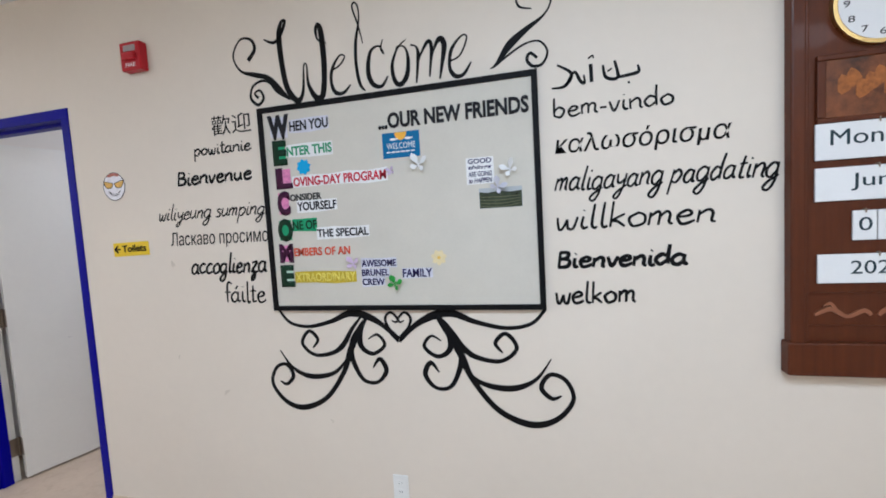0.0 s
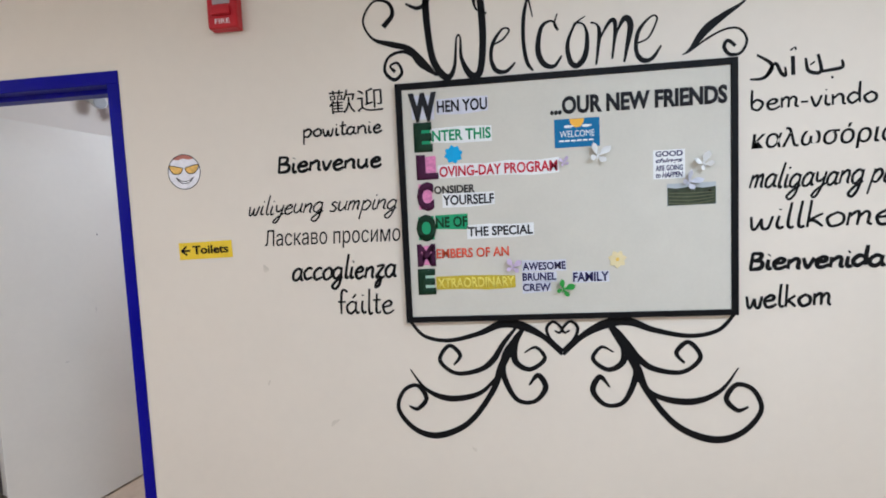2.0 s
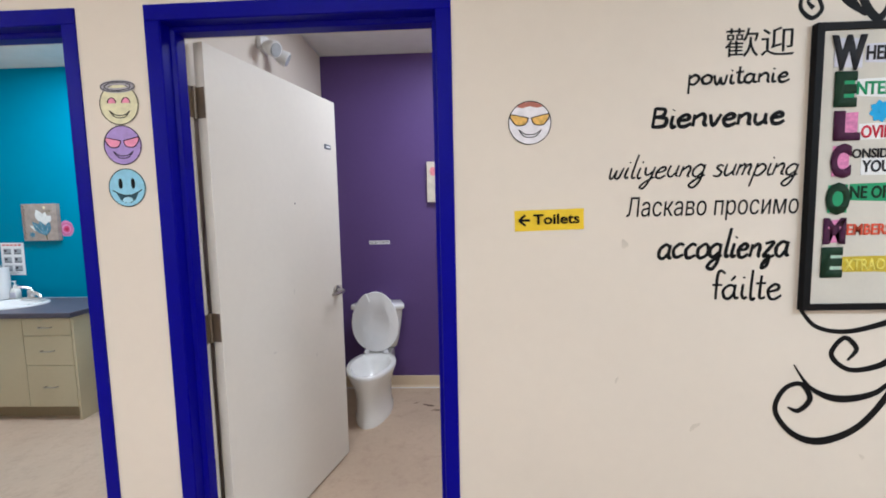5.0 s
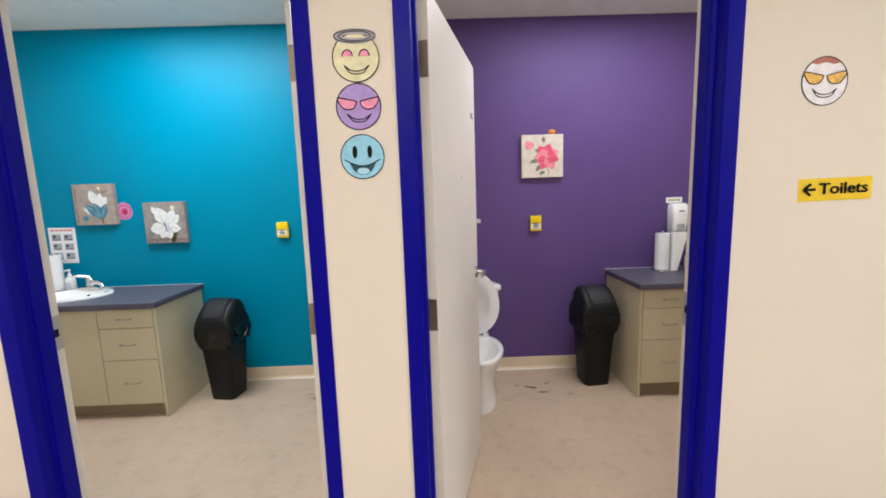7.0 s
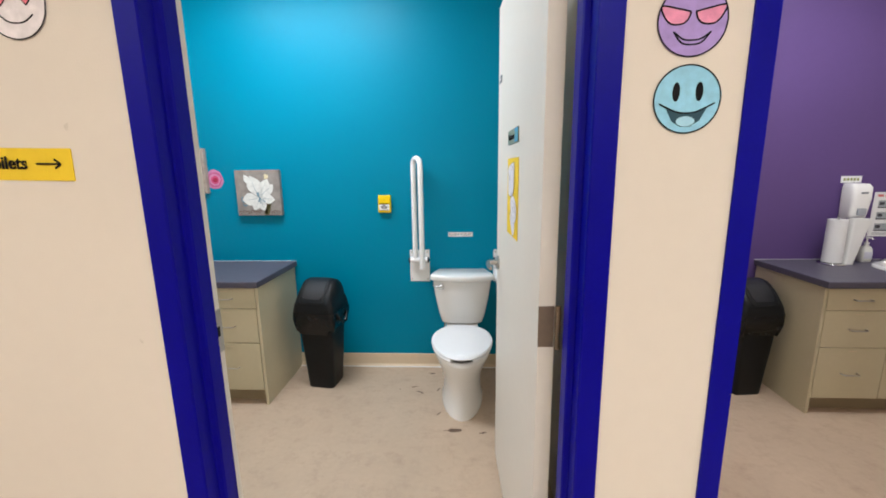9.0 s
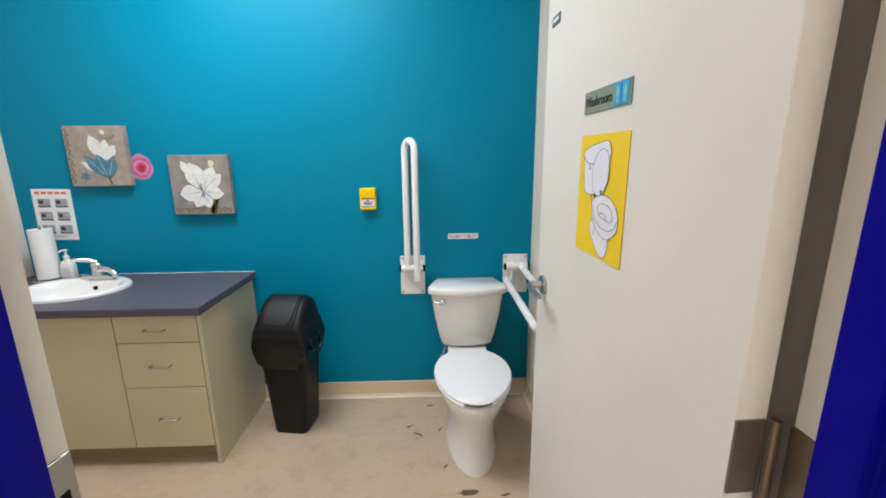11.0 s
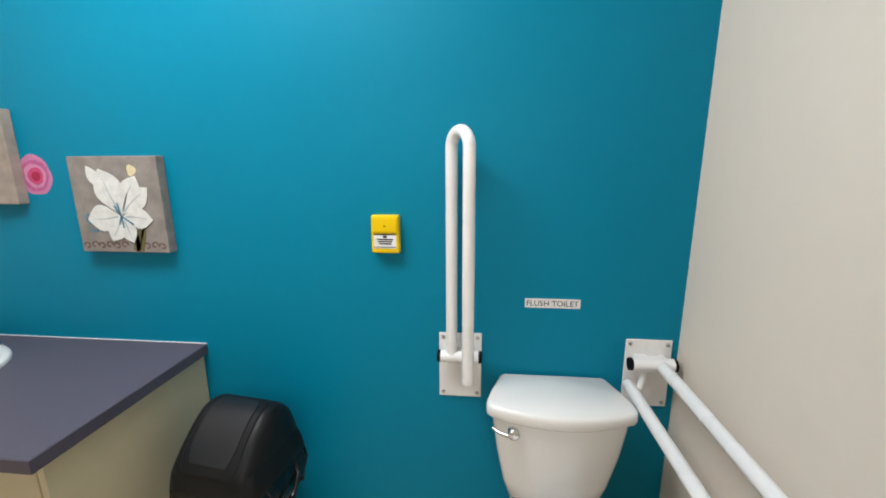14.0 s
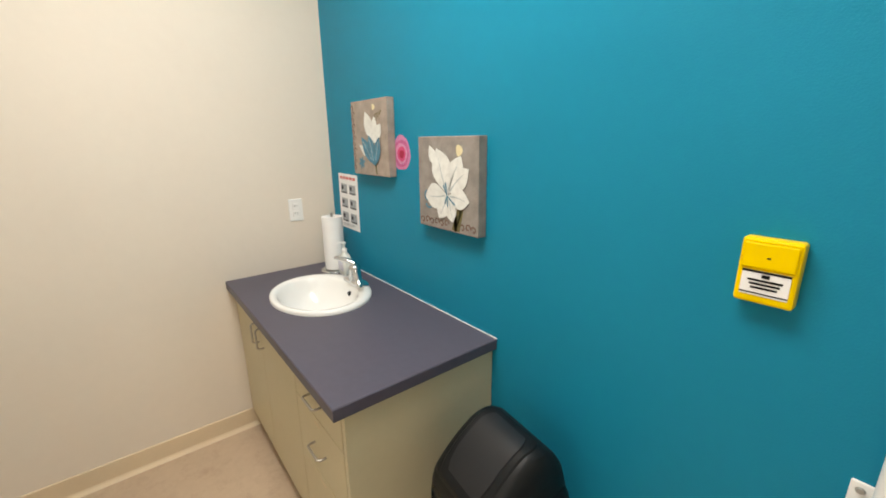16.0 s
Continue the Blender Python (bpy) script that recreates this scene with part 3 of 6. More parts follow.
        bmesh.ops.transform(lid, matrix=turn2, verts=lid.verts)
    else:
        loft(lid, [egg(0.38, -0.756, -0.24, 0.418), egg(0.385, -0.760, -0.24, 0.424), egg(0.375, -0.75, -0.245, 0.434), egg(0.30, -0.71, -0.27, 0.439), egg(0.12, -0.58, -0.38, 0.441)])
        bmesh.ops.translate(bm, vec=(0, 0, 0.397), verts=bm.verts)
    part("seat", bm, SEAT, root, "", 40)
    part("seat_lid", lid, SEAT, root, "", 40)
    # supply
    bm = bmesh.new()
    tube(bm, [(-0.17, -0.008, 0.17), (-0.17, -0.055, 0.17)], 0.008, 10)
    tube(bm, [(-0.17, -0.055, 0.145), (-0.17, -0.055, 0.20)], 0.012, 10)
    tube(bm, smooth_path([(-0.17, -0.055, 0.2), (-0.168, -0.06, 0.26), (-0.135, -0.08, 0.33), (-0.12, -0.09, 0.41)], 5), 0.005, 8)
    part("supply_valve", bm, CHROME, root, "chrome water supply valve and hose", 60)
    return root


def swing_bin(x, y, turn, label):
    root = thing("swing_bin", pose(x, y, 0, 0, 0, turn) @ Matrix.Diagonal((0.96, 0.96, 1.012, 1.0)), label, "bin", "washroom bins")
    bm = bmesh.new()
    loft(bm, [rounded(w, d, 0.03, z, seg=4) for w, d, z in ((0.19, 0.185, 0.0), (0.195, 0.19, 0.01), (0.25, 0.24, 0.44), (0.275, 0.262, 0.545))])
    part("bucket", bm, BINBLACK, root, "", 40)
    rnd = random.Random(int(abs(x) * 100))
    bm = bmesh.new()
    rings = []
    for w, z, amp in ((0.262, 0.425, 0.03), (0.285, 0.44, 0.03), (0.302, 0.475, 0.02), (0.308, 0.52, 0.012), (0.300, 0.56, 0.003)):
        rings.append([(px * (1 + rnd.uniform(-0.045, 0.04)), py * (1 + rnd.uniform(-0.045, 0.04)), pz + rnd.uniform(-amp, amp * 0.5)) for px, py, pz in rounded(w, w - 0.015, 0.035, z, seg=9)])
    loft(bm, rings, cap0=False, cap1=False)
    part("bin_bag", bm, BAG, root, "crumpled black bag folded over the rim", 50)
    bm = bmesh.new()
    tube(bm, smooth_path([(0.14, -0.07, 0.545), (0.165, -0.06, 0.50), (0.168, 0.0, 0.455), (0.162, 0.06, 0.50), (0.14, 0.07, 0.545)], 5), 0.008, 8)
    part("bag_loop", bm, BAG, root)
    bm = bmesh.new()
    loft(bm, [rounded(w, d, 0.035, z, seg=5) for w, d, z in ((0.302, 0.288, 0.55), (0.304, 0.29, 0.562), (0.29, 0.278, 0.60), (0.272, 0.262, 0.625))], cap1=True)
    lidp = part("lid_collar", bm, BINBLACK, root, "", 40)
    # hood that slopes to the front, and the framed flap in it
    roof = smooth_path([(-0.140, 0.600), (-0.132, 0.628), (-0.085, 0.682), (-0.035, 0.722), (0.010, 0.744), (0.060, 0.742), (0.105, 0.706), (0.130, 0.640), (0.134, 0.600)], 4)

    def across(x, q):
        return [(x, yy * (0.62 + 0.38 * q), 0.6 + (z - 0.6) * q) for yy, z in roof]
    bm = bmesh.new()
    loft(bm, [across(-0.138, 0.10), across(-0.134, 0.45), across(-0.126, 0.82), across(-0.116, 0.95), across(-0.098, 1.0), across(0.098, 1.0), across(0.116, 0.95), across(0.126, 0.82), across(0.134, 0.45), across(0.138, 0.10)])
    part("lid_hood", bm, BINBLACK, lidp, "", 40)
    run = roof[3:21]

    def plate(half, first, last, lift):
        """A round-cornered plate that follows the hood's slope."""
        rows = run[first:last]
        n = len(rows)
        top, low = [], []
        for i, (yy, z) in enumerate(rows):
            e = min(i, n - 1 - i)
            hw = half - (0.016, 0.006, 0.002)[e] if e < 3 else half
            j, m = max(i - 1, 0), min(i + 1, n - 1)
            dy, dz = rows[m][0] - rows[j][0], rows[m][1] - rows[j][1]
            d = math.hypot(dy, dz)
            oy, oz = -dz / d * lift, dy / d * lift
            top.append([(-hw, yy + oy * 0.2, z + oz * 0.2), (-hw + 0.004, yy + oy, z + oz), (hw - 0.004, yy + oy, z + oz), (hw, yy + oy * 0.2, z + oz * 0.2), (hw, yy - oy, z - oz), (-hw, yy - oy, z - oz)])
        return loft(bmesh.new(), top)
    flap = part("swing_flap", plate(0.098, 0, 18, 0.004), BINBLACK, lidp, "", 30)
    part("flap_panel", plate(0.080, 2, 16, 0.008), FLAPSHEEN, flap, "smooth raised panel of the flap", 30)


def grab_rail(x, raised, side, label):
    """Hinged support rail: back plate, hinge block and a U of two arms in the plane x = 0."""
    root = thing("grab_rail", pose(x, BACK, 0.795), label, "grab rail", "folding grab rails")
    plate = part("back_plate", boxed(-0.072, 0.072, -0.006, 0.0, -0.118, 0.118, 0.003), RAILWHITE, root)
    for sx in (-0.058, 0.058):
        for z in (-0.102, 0.102):
            bm = bmesh.new()
            tube(bm, [(sx, -0.006, z), (sx, -0.010, z)], [0.007, 0.005], 10)
            part("bolt", bm, NICKEL, plate)
    bm = bmesh.new()
    tube(bm, [(-0.062, -0.045, 0.052), (0.062, -0.045, 0.052)], 0.021, 18)
    box(bm, -0.05, 0.05, -0.045, -0.005, 0.034, 0.070, 0.006)
    part("hinge_block", bm, RAILWHITE, root, "", 50)
    for sx in (-1, 1):
        bm = bmesh.new()
        tube(bm, [(sx * 0.062, -0.045, 0.052), (sx * 0.072, -0.045, 0.052), (sx * 0.074, -0.045, 0.052)], [0.02, 0.02, 0.014], 16)
        part("end_cap", bm, BLACK, root, "black rubber end cap", 50)
    # lowered shape: upper arm runs out from the hinge, lower arm returns beneath it
    L, r = 0.728, 0.0182
    gap, dx = (0.075, side * 0.056) if raised else (0.085, side * 0.084)
    pts = [(0, 0, 0), (0, -L + 0.06, 0)]
    for a in range(15, 181, 15):
        f = (1 - math.cos(radians(a))) / 2
        pts.append((dx * f, -L + 0.06 - gap * 0.62 * math.sin(radians(a)), -gap * f))
    pts.append((dx, -L + 0.2, -gap))
    pts.append((dx, 0.05 if raised else 0.025, -gap))
    tilt = Matrix.Translation((-side * 0.026, -0.045, 0.052)) @ Matrix.Rotation(radians(-90 if raised else 0), 4, "X")
    bm = bmesh.new()
    tube(bm, pts, r, 16)
    bmesh.ops.transform(bm, matrix=tilt, verts=bm.verts)
    part("arm", bm, RAILWHITE, root, "", 60)
    if not raised:
        bm = bmesh.new()
        tube(bm, [(-0.02, -0.04, 0.05), (-0.03, -0.045, -0.03)], 0.011, 12)
        part("stay", bm, RAILWHITE, root, "", 60)


TOP_T, TOP_P = (TX0 + 0.002, -5.21), (-1.925, PX1 - 0.002)
vanity(-5.228, TX0, -1, "cream laminate vanity with three drawers and two doors")
vanity(-1.908, PX1, 1, "cream laminate vanity with three drawers and two doors, purple room")
worktop(*TOP_T, -6.0, 3.345)
worktop(*TOP_P, -1.12, 3.325)
sink(-6.0, 3.345)
sink(-1.12, 3.325)
faucet(-6.0, 3.515, 70, -50, 1.15)
faucet(-1.12, 3.50, 0, -40, 1.2)
toilet(-3.978, False, "white two-piece toilet with its lid closed")
toilet(-3.03, True, "white two-piece toilet with seat and lid up")
swing_bin(-4.952, 3.39, -8, "black plastic swing-top bin beside the vanity")
swing_bin(-2.115, 3.375, 6, "black plastic swing-top bin beside the vanity in the purple room")
grab_rail(-4.286, True, 1, "white folding grab rail, raised against the teal wall")
grab_rail(-3.678, False, -1, "white folding grab rail, lowered beside the toilet")


# ---- corridor wall: painted mural ----
def solo(name, bm, mat, label, category, group="", smooth=0):
    """A thing of one mesh, its origin moved to its middle."""
    xs, ys, zs = zip(*[v.co for v in bm.verts])
    mid = Vector(((min(xs) + max(xs)) / 2, max(ys), (min(zs) + max(zs)) / 2))
    bmesh.ops.translate(bm, vec=-mid, verts=bm.verts)
    ob = part(name, bm, mat, None, "", smooth)
    ob.location = mid
    return tagged(ob, label, category, group)


def leaf_shape(cx, cz, turn, length, width, n=7, tip=1.0):
    """A pointed petal or leaf from its foot (cx, cz), turn in degrees from +x."""
    a = radians(turn)
    side = [(length * k / n, width / 2 * math.sin(math.pi * (k / n) ** tip)) for k in range(n + 1)]
    pts = side + [(u, -v) for u, v in side[-2:0:-1]]
    return [(cx + u * math.cos(a) - v * math.sin(a), cz + u * math.sin(a) + v * math.cos(a)) for u, v in pts]


BOWL = [(0.75, 0.8), (0.45, 1.0), (0.1, 0.65), (0.15, 0.15), (0.45, 0.0), (0.75, 0.4)]
ALPHABET = {  # brush strokes of each letter, x-height 1, and its advance
    "a": (1.0, [BOWL, [(0.78, 1), (0.74, 0.4), (0.85, 0.05), (1.0, 0.12)]]),
    "b": (0.95, [[(0.15, 2), (0.12, 1), (0.12, 0.1)], [(0.12, 0.6), (0.45, 1), (0.8, 0.6), (0.5, 0), (0.12, 0.15)]]),
    "c": (0.85, [[(0.75, 0.85), (0.45, 1), (0.1, 0.55), (0.3, 0.03), (0.82, 0.2)]]),
    "d": (1.0, [[(0.75, 0.8), (0.4, 1), (0.08, 0.5), (0.35, 0), (0.75, 0.4)], [(0.8, 2), (0.76, 1), (0.8, 0.05)]]),
    "e": (0.88, [[(0.12, 0.5), (0.6, 0.6), (0.7, 0.85), (0.45, 1), (0.12, 0.6), (0.25, 0.05), (0.55, 0), (0.88, 0.25)]]),
    "f": (0.62, [[(0.72, 1.8), (0.45, 2), (0.3, 1.6), (0.3, 0.0)], [(0.02, 1), (0.6, 1)]]),
    "g": (1.0, [BOWL, [(0.78, 1), (0.78, -0.3), (0.5, -0.95), (0.12, -0.75), (0.4, -0.3), (1.0, 0.12)]]),
    "i": (0.48, [[(0.2, 1), (0.18, 0.3), (0.3, 0), (0.48, 0.12)], [(0.2, 1.4), (0.24, 1.5)]]),
    "k": (0.85, [[(0.15, 2), (0.12, 0)], [(0.7, 1), (0.18, 0.5), (0.4, 0.45), (0.78, 0)]]),
    "l": (0.46, [[(0.2, 2), (0.17, 0.4), (0.3, 0), (0.46, 0.12)]]),
    "m": (1.22, [[(0.12, 1), (0.12, 0)], [(0.12, 0.6), (0.4, 1), (0.55, 0.8), (0.53, 0)], [(0.53, 0.6), (0.8, 1), (0.98, 0.8), (0.98, 0.2), (1.15, 0.02)]]),
    "n": (0.92, [[(0.12, 1), (0.12, 0)], [(0.12, 0.6), (0.5, 1), (0.72, 0.75), (0.72, 0.15), (0.9, 0.02)]]),
    "o": (0.92, [[(0.5, 1), (0.1, 0.6), (0.3, 0), (0.75, 0.2), (0.78, 0.75), (0.45, 1.02)]]),
    "p": (0.95, [[(0.15, 1.05), (0.12, -0.95)], [(0.12, 0.6), (0.5, 1), (0.82, 0.6), (0.5, 0), (0.14, 0.15)]]),
    "s": (0.75, [[(0.65, 0.85), (0.4, 1), (0.2, 0.75), (0.6, 0.4), (0.5, 0.02), (0.1, 0.1)]]),
    "t": (0.62, [[(0.3, 1.7), (0.27, 0.3), (0.4, 0), (0.62, 0.12)], [(0.02, 1.1), (0.6, 1.15)]]),
    "u": (0.95, [[(0.12, 1), (0.12, 0.3), (0.4, 0), (0.72, 0.4)], [(0.74, 1), (0.74, 0.2), (0.92, 0.04)]]),
    "v": (0.8, [[(0.08, 1), (0.38, 0.02), (0.72, 1)]]),
    "w": (1.12, [[(0.08, 1), (0.2, 0.1), (0.4, 0.05), (0.58, 0.8)], [(0.58, 0.8), (0.65, 0.1), (0.9, 0.05), (1.05, 1)]]),
    "y": (0.92, [[(0.1, 1), (0.2, 0.4), (0.45, 0.3), (0.7, 0.6)], [(0.76, 1), (0.7, 0), (0.45, -0.85), (0.12, -0.75), (0.4, -0.3), (0.95, 0.1)]]),
    "z": (0.85, [[(0.1, 0.92), (0.68, 1), (0.15, 0.1), (0.5, 0.05), (0.5, -0.6), (0.2, -0.8), (0.3, -0.3), (0.85, 0.1)]]),
    "B": (1.0, [[(0.15, 1.75), (0.15, 0)], [(0.12, 1.72), (0.7, 1.6), (0.65, 1.05), (0.2, 0.95)], [(0.2, 0.95), (0.85, 0.8), (0.8, 0.12), (0.12, 0.02)]]),
    "-": (0.62, [[(0.1, 0.5), (0.55, 0.5)]]),
    "\u00b4": (0.0, [[(-0.55, 1.35), (-0.3, 1.7)]]),
    " ": (0.55, []),
}


WORD_TAGS = ("black hand-painted welcome word on the cream wall", "wall lettering", "welcome words on the wall")


def brush_word(text, x0, x1, z0, z1, slant, width, seed):
    """A hand-lettered word that fills the box given."""
    rnd = random.Random(seed)
    strokes, owner, pen = [], [], 0.0
    for index, ch in enumerate(text):
        adv, glyph = ALPHABET[ch]
        lift, grow = rnd.uniform(-0.05, 0.05), rnd.uniform(0.95, 1.06)
        for s in glyph:
            strokes.append([(pen + x * grow + slant * z + rnd.uniform(-0.02, 0.02), z * grow + lift + rnd.uniform(-0.02, 0.02)) for x, z in s])
            owner.append(index)
        pen += adv
    flat_pts = [q for s in strokes for q in s]
    ax, bx = min(q[0] for q in flat_pts), max(q[0] for q in flat_pts)
    az, bz = min(q[1] for q in flat_pts), max(q[1] for q in flat_pts)
    cx, cz = (x0 + x1) / 2, (z0 + z1) / 2
    root = thing("painted_word", pose(cx, WALL, cz), *WORD_TAGS)
    letters = {}
    for k, s in enumerate(strokes):
        n = len(s)
        pts = [(x0 - cx + (x - ax) / (bx - ax) * (x1 - x0), z0 - cz + (z - az) / (bz - az) * (z1 - z0), width * (0.8 if i in (0, n - 1) else rnd.uniform(0.9, 1.12))) for i, (x, z) in enumerate(s)]
        stroke(letters.setdefault(owner[k], bmesh.new()), pts, 5, 0.0, 0.0010 + 0.0002 * (k % 4))
    for bm in letters.values():
        part("letter", bm, BLACK, root)


PRINTED = [  # text, x0, x1, z0, z1, shear, weight
    ("\u6b61\u8fce", -1.492, -1.276, 1.972, 2.062, 0.0, 0.0),
    ("Ласкаво просимо", -1.796, -1.236, 1.448, 1.532, 0.1, 0.0),
    ("καλωσόρισμα", 0.056, 0.645, 1.722, 1.812, 0.15, 0.006),
]
BRUSHED = [  # text, x0, x1, z0, z1, slant, brush width
    ("powitanie", -1.604, -1.286, 1.862, 1.943, 0.05, 0.0085),
    ("Bienvenue", -1.718, -1.296, 1.757, 1.820, 0.1, 0.0125),
    ("wiliyeung sumping", -1.852, -1.243, 1.558, 1.672, 0.3, 0.0068),
    ("accoglienza", -1.685, -1.260, 1.285, 1.422, 0.2, 0.0115),
    ("fa\u00b4ilte", -1.505, -1.278, 1.178, 1.280, 0.05, 0.0095),
    ("bem-vindo", 0.058, 0.462, 1.876, 1.952, 0.0, 0.0085),
    ("maligayang pagdating", 0.050, 0.785, 1.553, 1.690, 0.3, 0.0085),
    ("willkomen", 0.056, 0.592, 1.452, 1.548, 0.1, 0.0105),
    ("Bienvenida", 0.050, 0.502, 1.303, 1.380, 0.1, 0.0145),
    ("welkom", 0.040, 0.325, 1.164, 1.250, 0.05, 0.0110),
]


def mural_words():
    for text, x0, x1, z0, z1, shear, weight in PRINTED:
        solo("painted_word", lettering(text, x0, x1, z0, z1, WALL, 0.0012, shear, weight), BLACK, *WORD_TAGS)
    for k, (text, x0, x1, z0, z1, slant, width) in enumerate(BRUSHED):
        brush_word(text, x0, x1, z0, z1, slant, width, 40 + k)
    # Arabic greeting drawn with a broad brush
    bm = bmesh.new()
    for pts in ([(0.052, 1.985, 0.006), (0.10, 1.988, 0.012), (0.125, 2.03, 0.012), (0.075, 2.068, 0.007)], [(0.105, 1.99, 0.010), (0.135, 2.035, 0.010), (0.155, 2.0, 0.012), (0.17, 1.99, 0.010), (0.168, 2.02, 0.006)],
                [(0.195, 1.99, 0.013), (0.193, 2.055, 0.013)], [(0.185, 2.075, 0.006), (0.20, 2.085, 0.005), (0.203, 2.074, 0.005)],
                [(0.235, 2.045, 0.008), (0.245, 2.0, 0.012), (0.285, 1.995, 0.012), (0.275, 2.055, 0.009)], [(0.25, 2.02, 0.006), (0.265, 2.03, 0.006)],
                [(0.285, 1.995, 0.010), (0.32, 1.998, 0.012), (0.354, 2.005, 0.012), (0.352, 2.03, 0.006)], [(0.318, 1.972, 0.008), (0.325, 1.972, 0.008)]):
        stroke(bm, pts, 6, WALL, 0.0012)
    solo("painted_word", bm, BLACK, "black hand-painted Arabic greeting on the cream wall", "wall lettering", "welcome words on the wall")


def mural_welcome():
    """The big script word above the board, letter by letter."""
    a, b, c = 0.007, 0.014, 0.026
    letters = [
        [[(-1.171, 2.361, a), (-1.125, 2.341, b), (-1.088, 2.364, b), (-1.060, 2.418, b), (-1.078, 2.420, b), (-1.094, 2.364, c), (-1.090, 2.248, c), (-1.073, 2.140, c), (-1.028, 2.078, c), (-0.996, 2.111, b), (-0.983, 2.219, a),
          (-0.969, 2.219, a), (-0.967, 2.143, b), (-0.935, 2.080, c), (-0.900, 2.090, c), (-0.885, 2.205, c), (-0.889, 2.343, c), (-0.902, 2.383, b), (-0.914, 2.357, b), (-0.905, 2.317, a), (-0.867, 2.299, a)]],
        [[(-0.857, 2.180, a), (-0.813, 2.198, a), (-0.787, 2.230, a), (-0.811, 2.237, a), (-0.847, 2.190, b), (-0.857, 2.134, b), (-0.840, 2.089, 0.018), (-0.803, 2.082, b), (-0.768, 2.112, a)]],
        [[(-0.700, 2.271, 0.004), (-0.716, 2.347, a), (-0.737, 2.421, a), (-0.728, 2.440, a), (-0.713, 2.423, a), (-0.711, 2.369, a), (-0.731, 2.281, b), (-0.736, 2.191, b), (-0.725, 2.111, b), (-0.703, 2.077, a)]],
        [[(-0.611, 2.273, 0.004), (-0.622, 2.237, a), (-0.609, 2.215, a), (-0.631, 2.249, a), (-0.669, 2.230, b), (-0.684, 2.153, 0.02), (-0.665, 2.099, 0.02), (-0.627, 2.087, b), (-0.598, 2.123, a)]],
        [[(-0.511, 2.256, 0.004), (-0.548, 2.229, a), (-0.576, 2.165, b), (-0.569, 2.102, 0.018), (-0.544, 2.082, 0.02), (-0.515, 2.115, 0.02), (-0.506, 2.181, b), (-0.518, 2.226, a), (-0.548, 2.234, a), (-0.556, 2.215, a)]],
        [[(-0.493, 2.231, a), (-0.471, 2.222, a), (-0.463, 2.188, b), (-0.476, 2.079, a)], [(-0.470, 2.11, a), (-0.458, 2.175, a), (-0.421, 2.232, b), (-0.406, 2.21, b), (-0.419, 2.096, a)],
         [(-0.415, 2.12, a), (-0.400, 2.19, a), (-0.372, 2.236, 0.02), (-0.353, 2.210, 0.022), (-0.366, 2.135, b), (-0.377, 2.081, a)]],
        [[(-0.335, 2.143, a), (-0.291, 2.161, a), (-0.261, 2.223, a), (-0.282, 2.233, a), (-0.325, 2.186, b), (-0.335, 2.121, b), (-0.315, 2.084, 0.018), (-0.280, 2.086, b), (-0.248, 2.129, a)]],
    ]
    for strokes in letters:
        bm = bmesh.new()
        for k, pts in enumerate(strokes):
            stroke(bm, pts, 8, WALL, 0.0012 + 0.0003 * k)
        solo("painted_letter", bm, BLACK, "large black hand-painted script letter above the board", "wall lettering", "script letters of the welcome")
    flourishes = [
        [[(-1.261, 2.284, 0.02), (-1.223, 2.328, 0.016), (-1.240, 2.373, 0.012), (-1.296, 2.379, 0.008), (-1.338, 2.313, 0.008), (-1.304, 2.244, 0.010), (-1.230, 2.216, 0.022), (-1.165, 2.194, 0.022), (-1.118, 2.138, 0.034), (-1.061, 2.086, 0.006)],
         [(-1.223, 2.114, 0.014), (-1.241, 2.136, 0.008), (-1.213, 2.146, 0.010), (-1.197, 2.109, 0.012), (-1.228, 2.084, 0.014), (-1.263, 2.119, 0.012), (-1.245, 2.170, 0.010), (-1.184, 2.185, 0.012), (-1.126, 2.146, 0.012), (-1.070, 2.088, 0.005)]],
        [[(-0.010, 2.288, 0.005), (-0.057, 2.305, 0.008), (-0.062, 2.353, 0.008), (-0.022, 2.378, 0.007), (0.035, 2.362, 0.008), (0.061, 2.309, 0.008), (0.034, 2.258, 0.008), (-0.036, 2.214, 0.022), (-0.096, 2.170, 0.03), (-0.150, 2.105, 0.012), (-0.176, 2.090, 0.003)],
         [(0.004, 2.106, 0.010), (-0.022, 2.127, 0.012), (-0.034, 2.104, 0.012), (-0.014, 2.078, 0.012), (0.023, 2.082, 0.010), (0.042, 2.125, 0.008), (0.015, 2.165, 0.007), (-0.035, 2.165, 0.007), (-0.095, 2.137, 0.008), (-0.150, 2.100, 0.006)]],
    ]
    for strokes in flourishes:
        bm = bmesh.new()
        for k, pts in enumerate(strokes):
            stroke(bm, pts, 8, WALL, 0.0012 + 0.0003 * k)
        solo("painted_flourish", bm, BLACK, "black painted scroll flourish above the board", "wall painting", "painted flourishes")


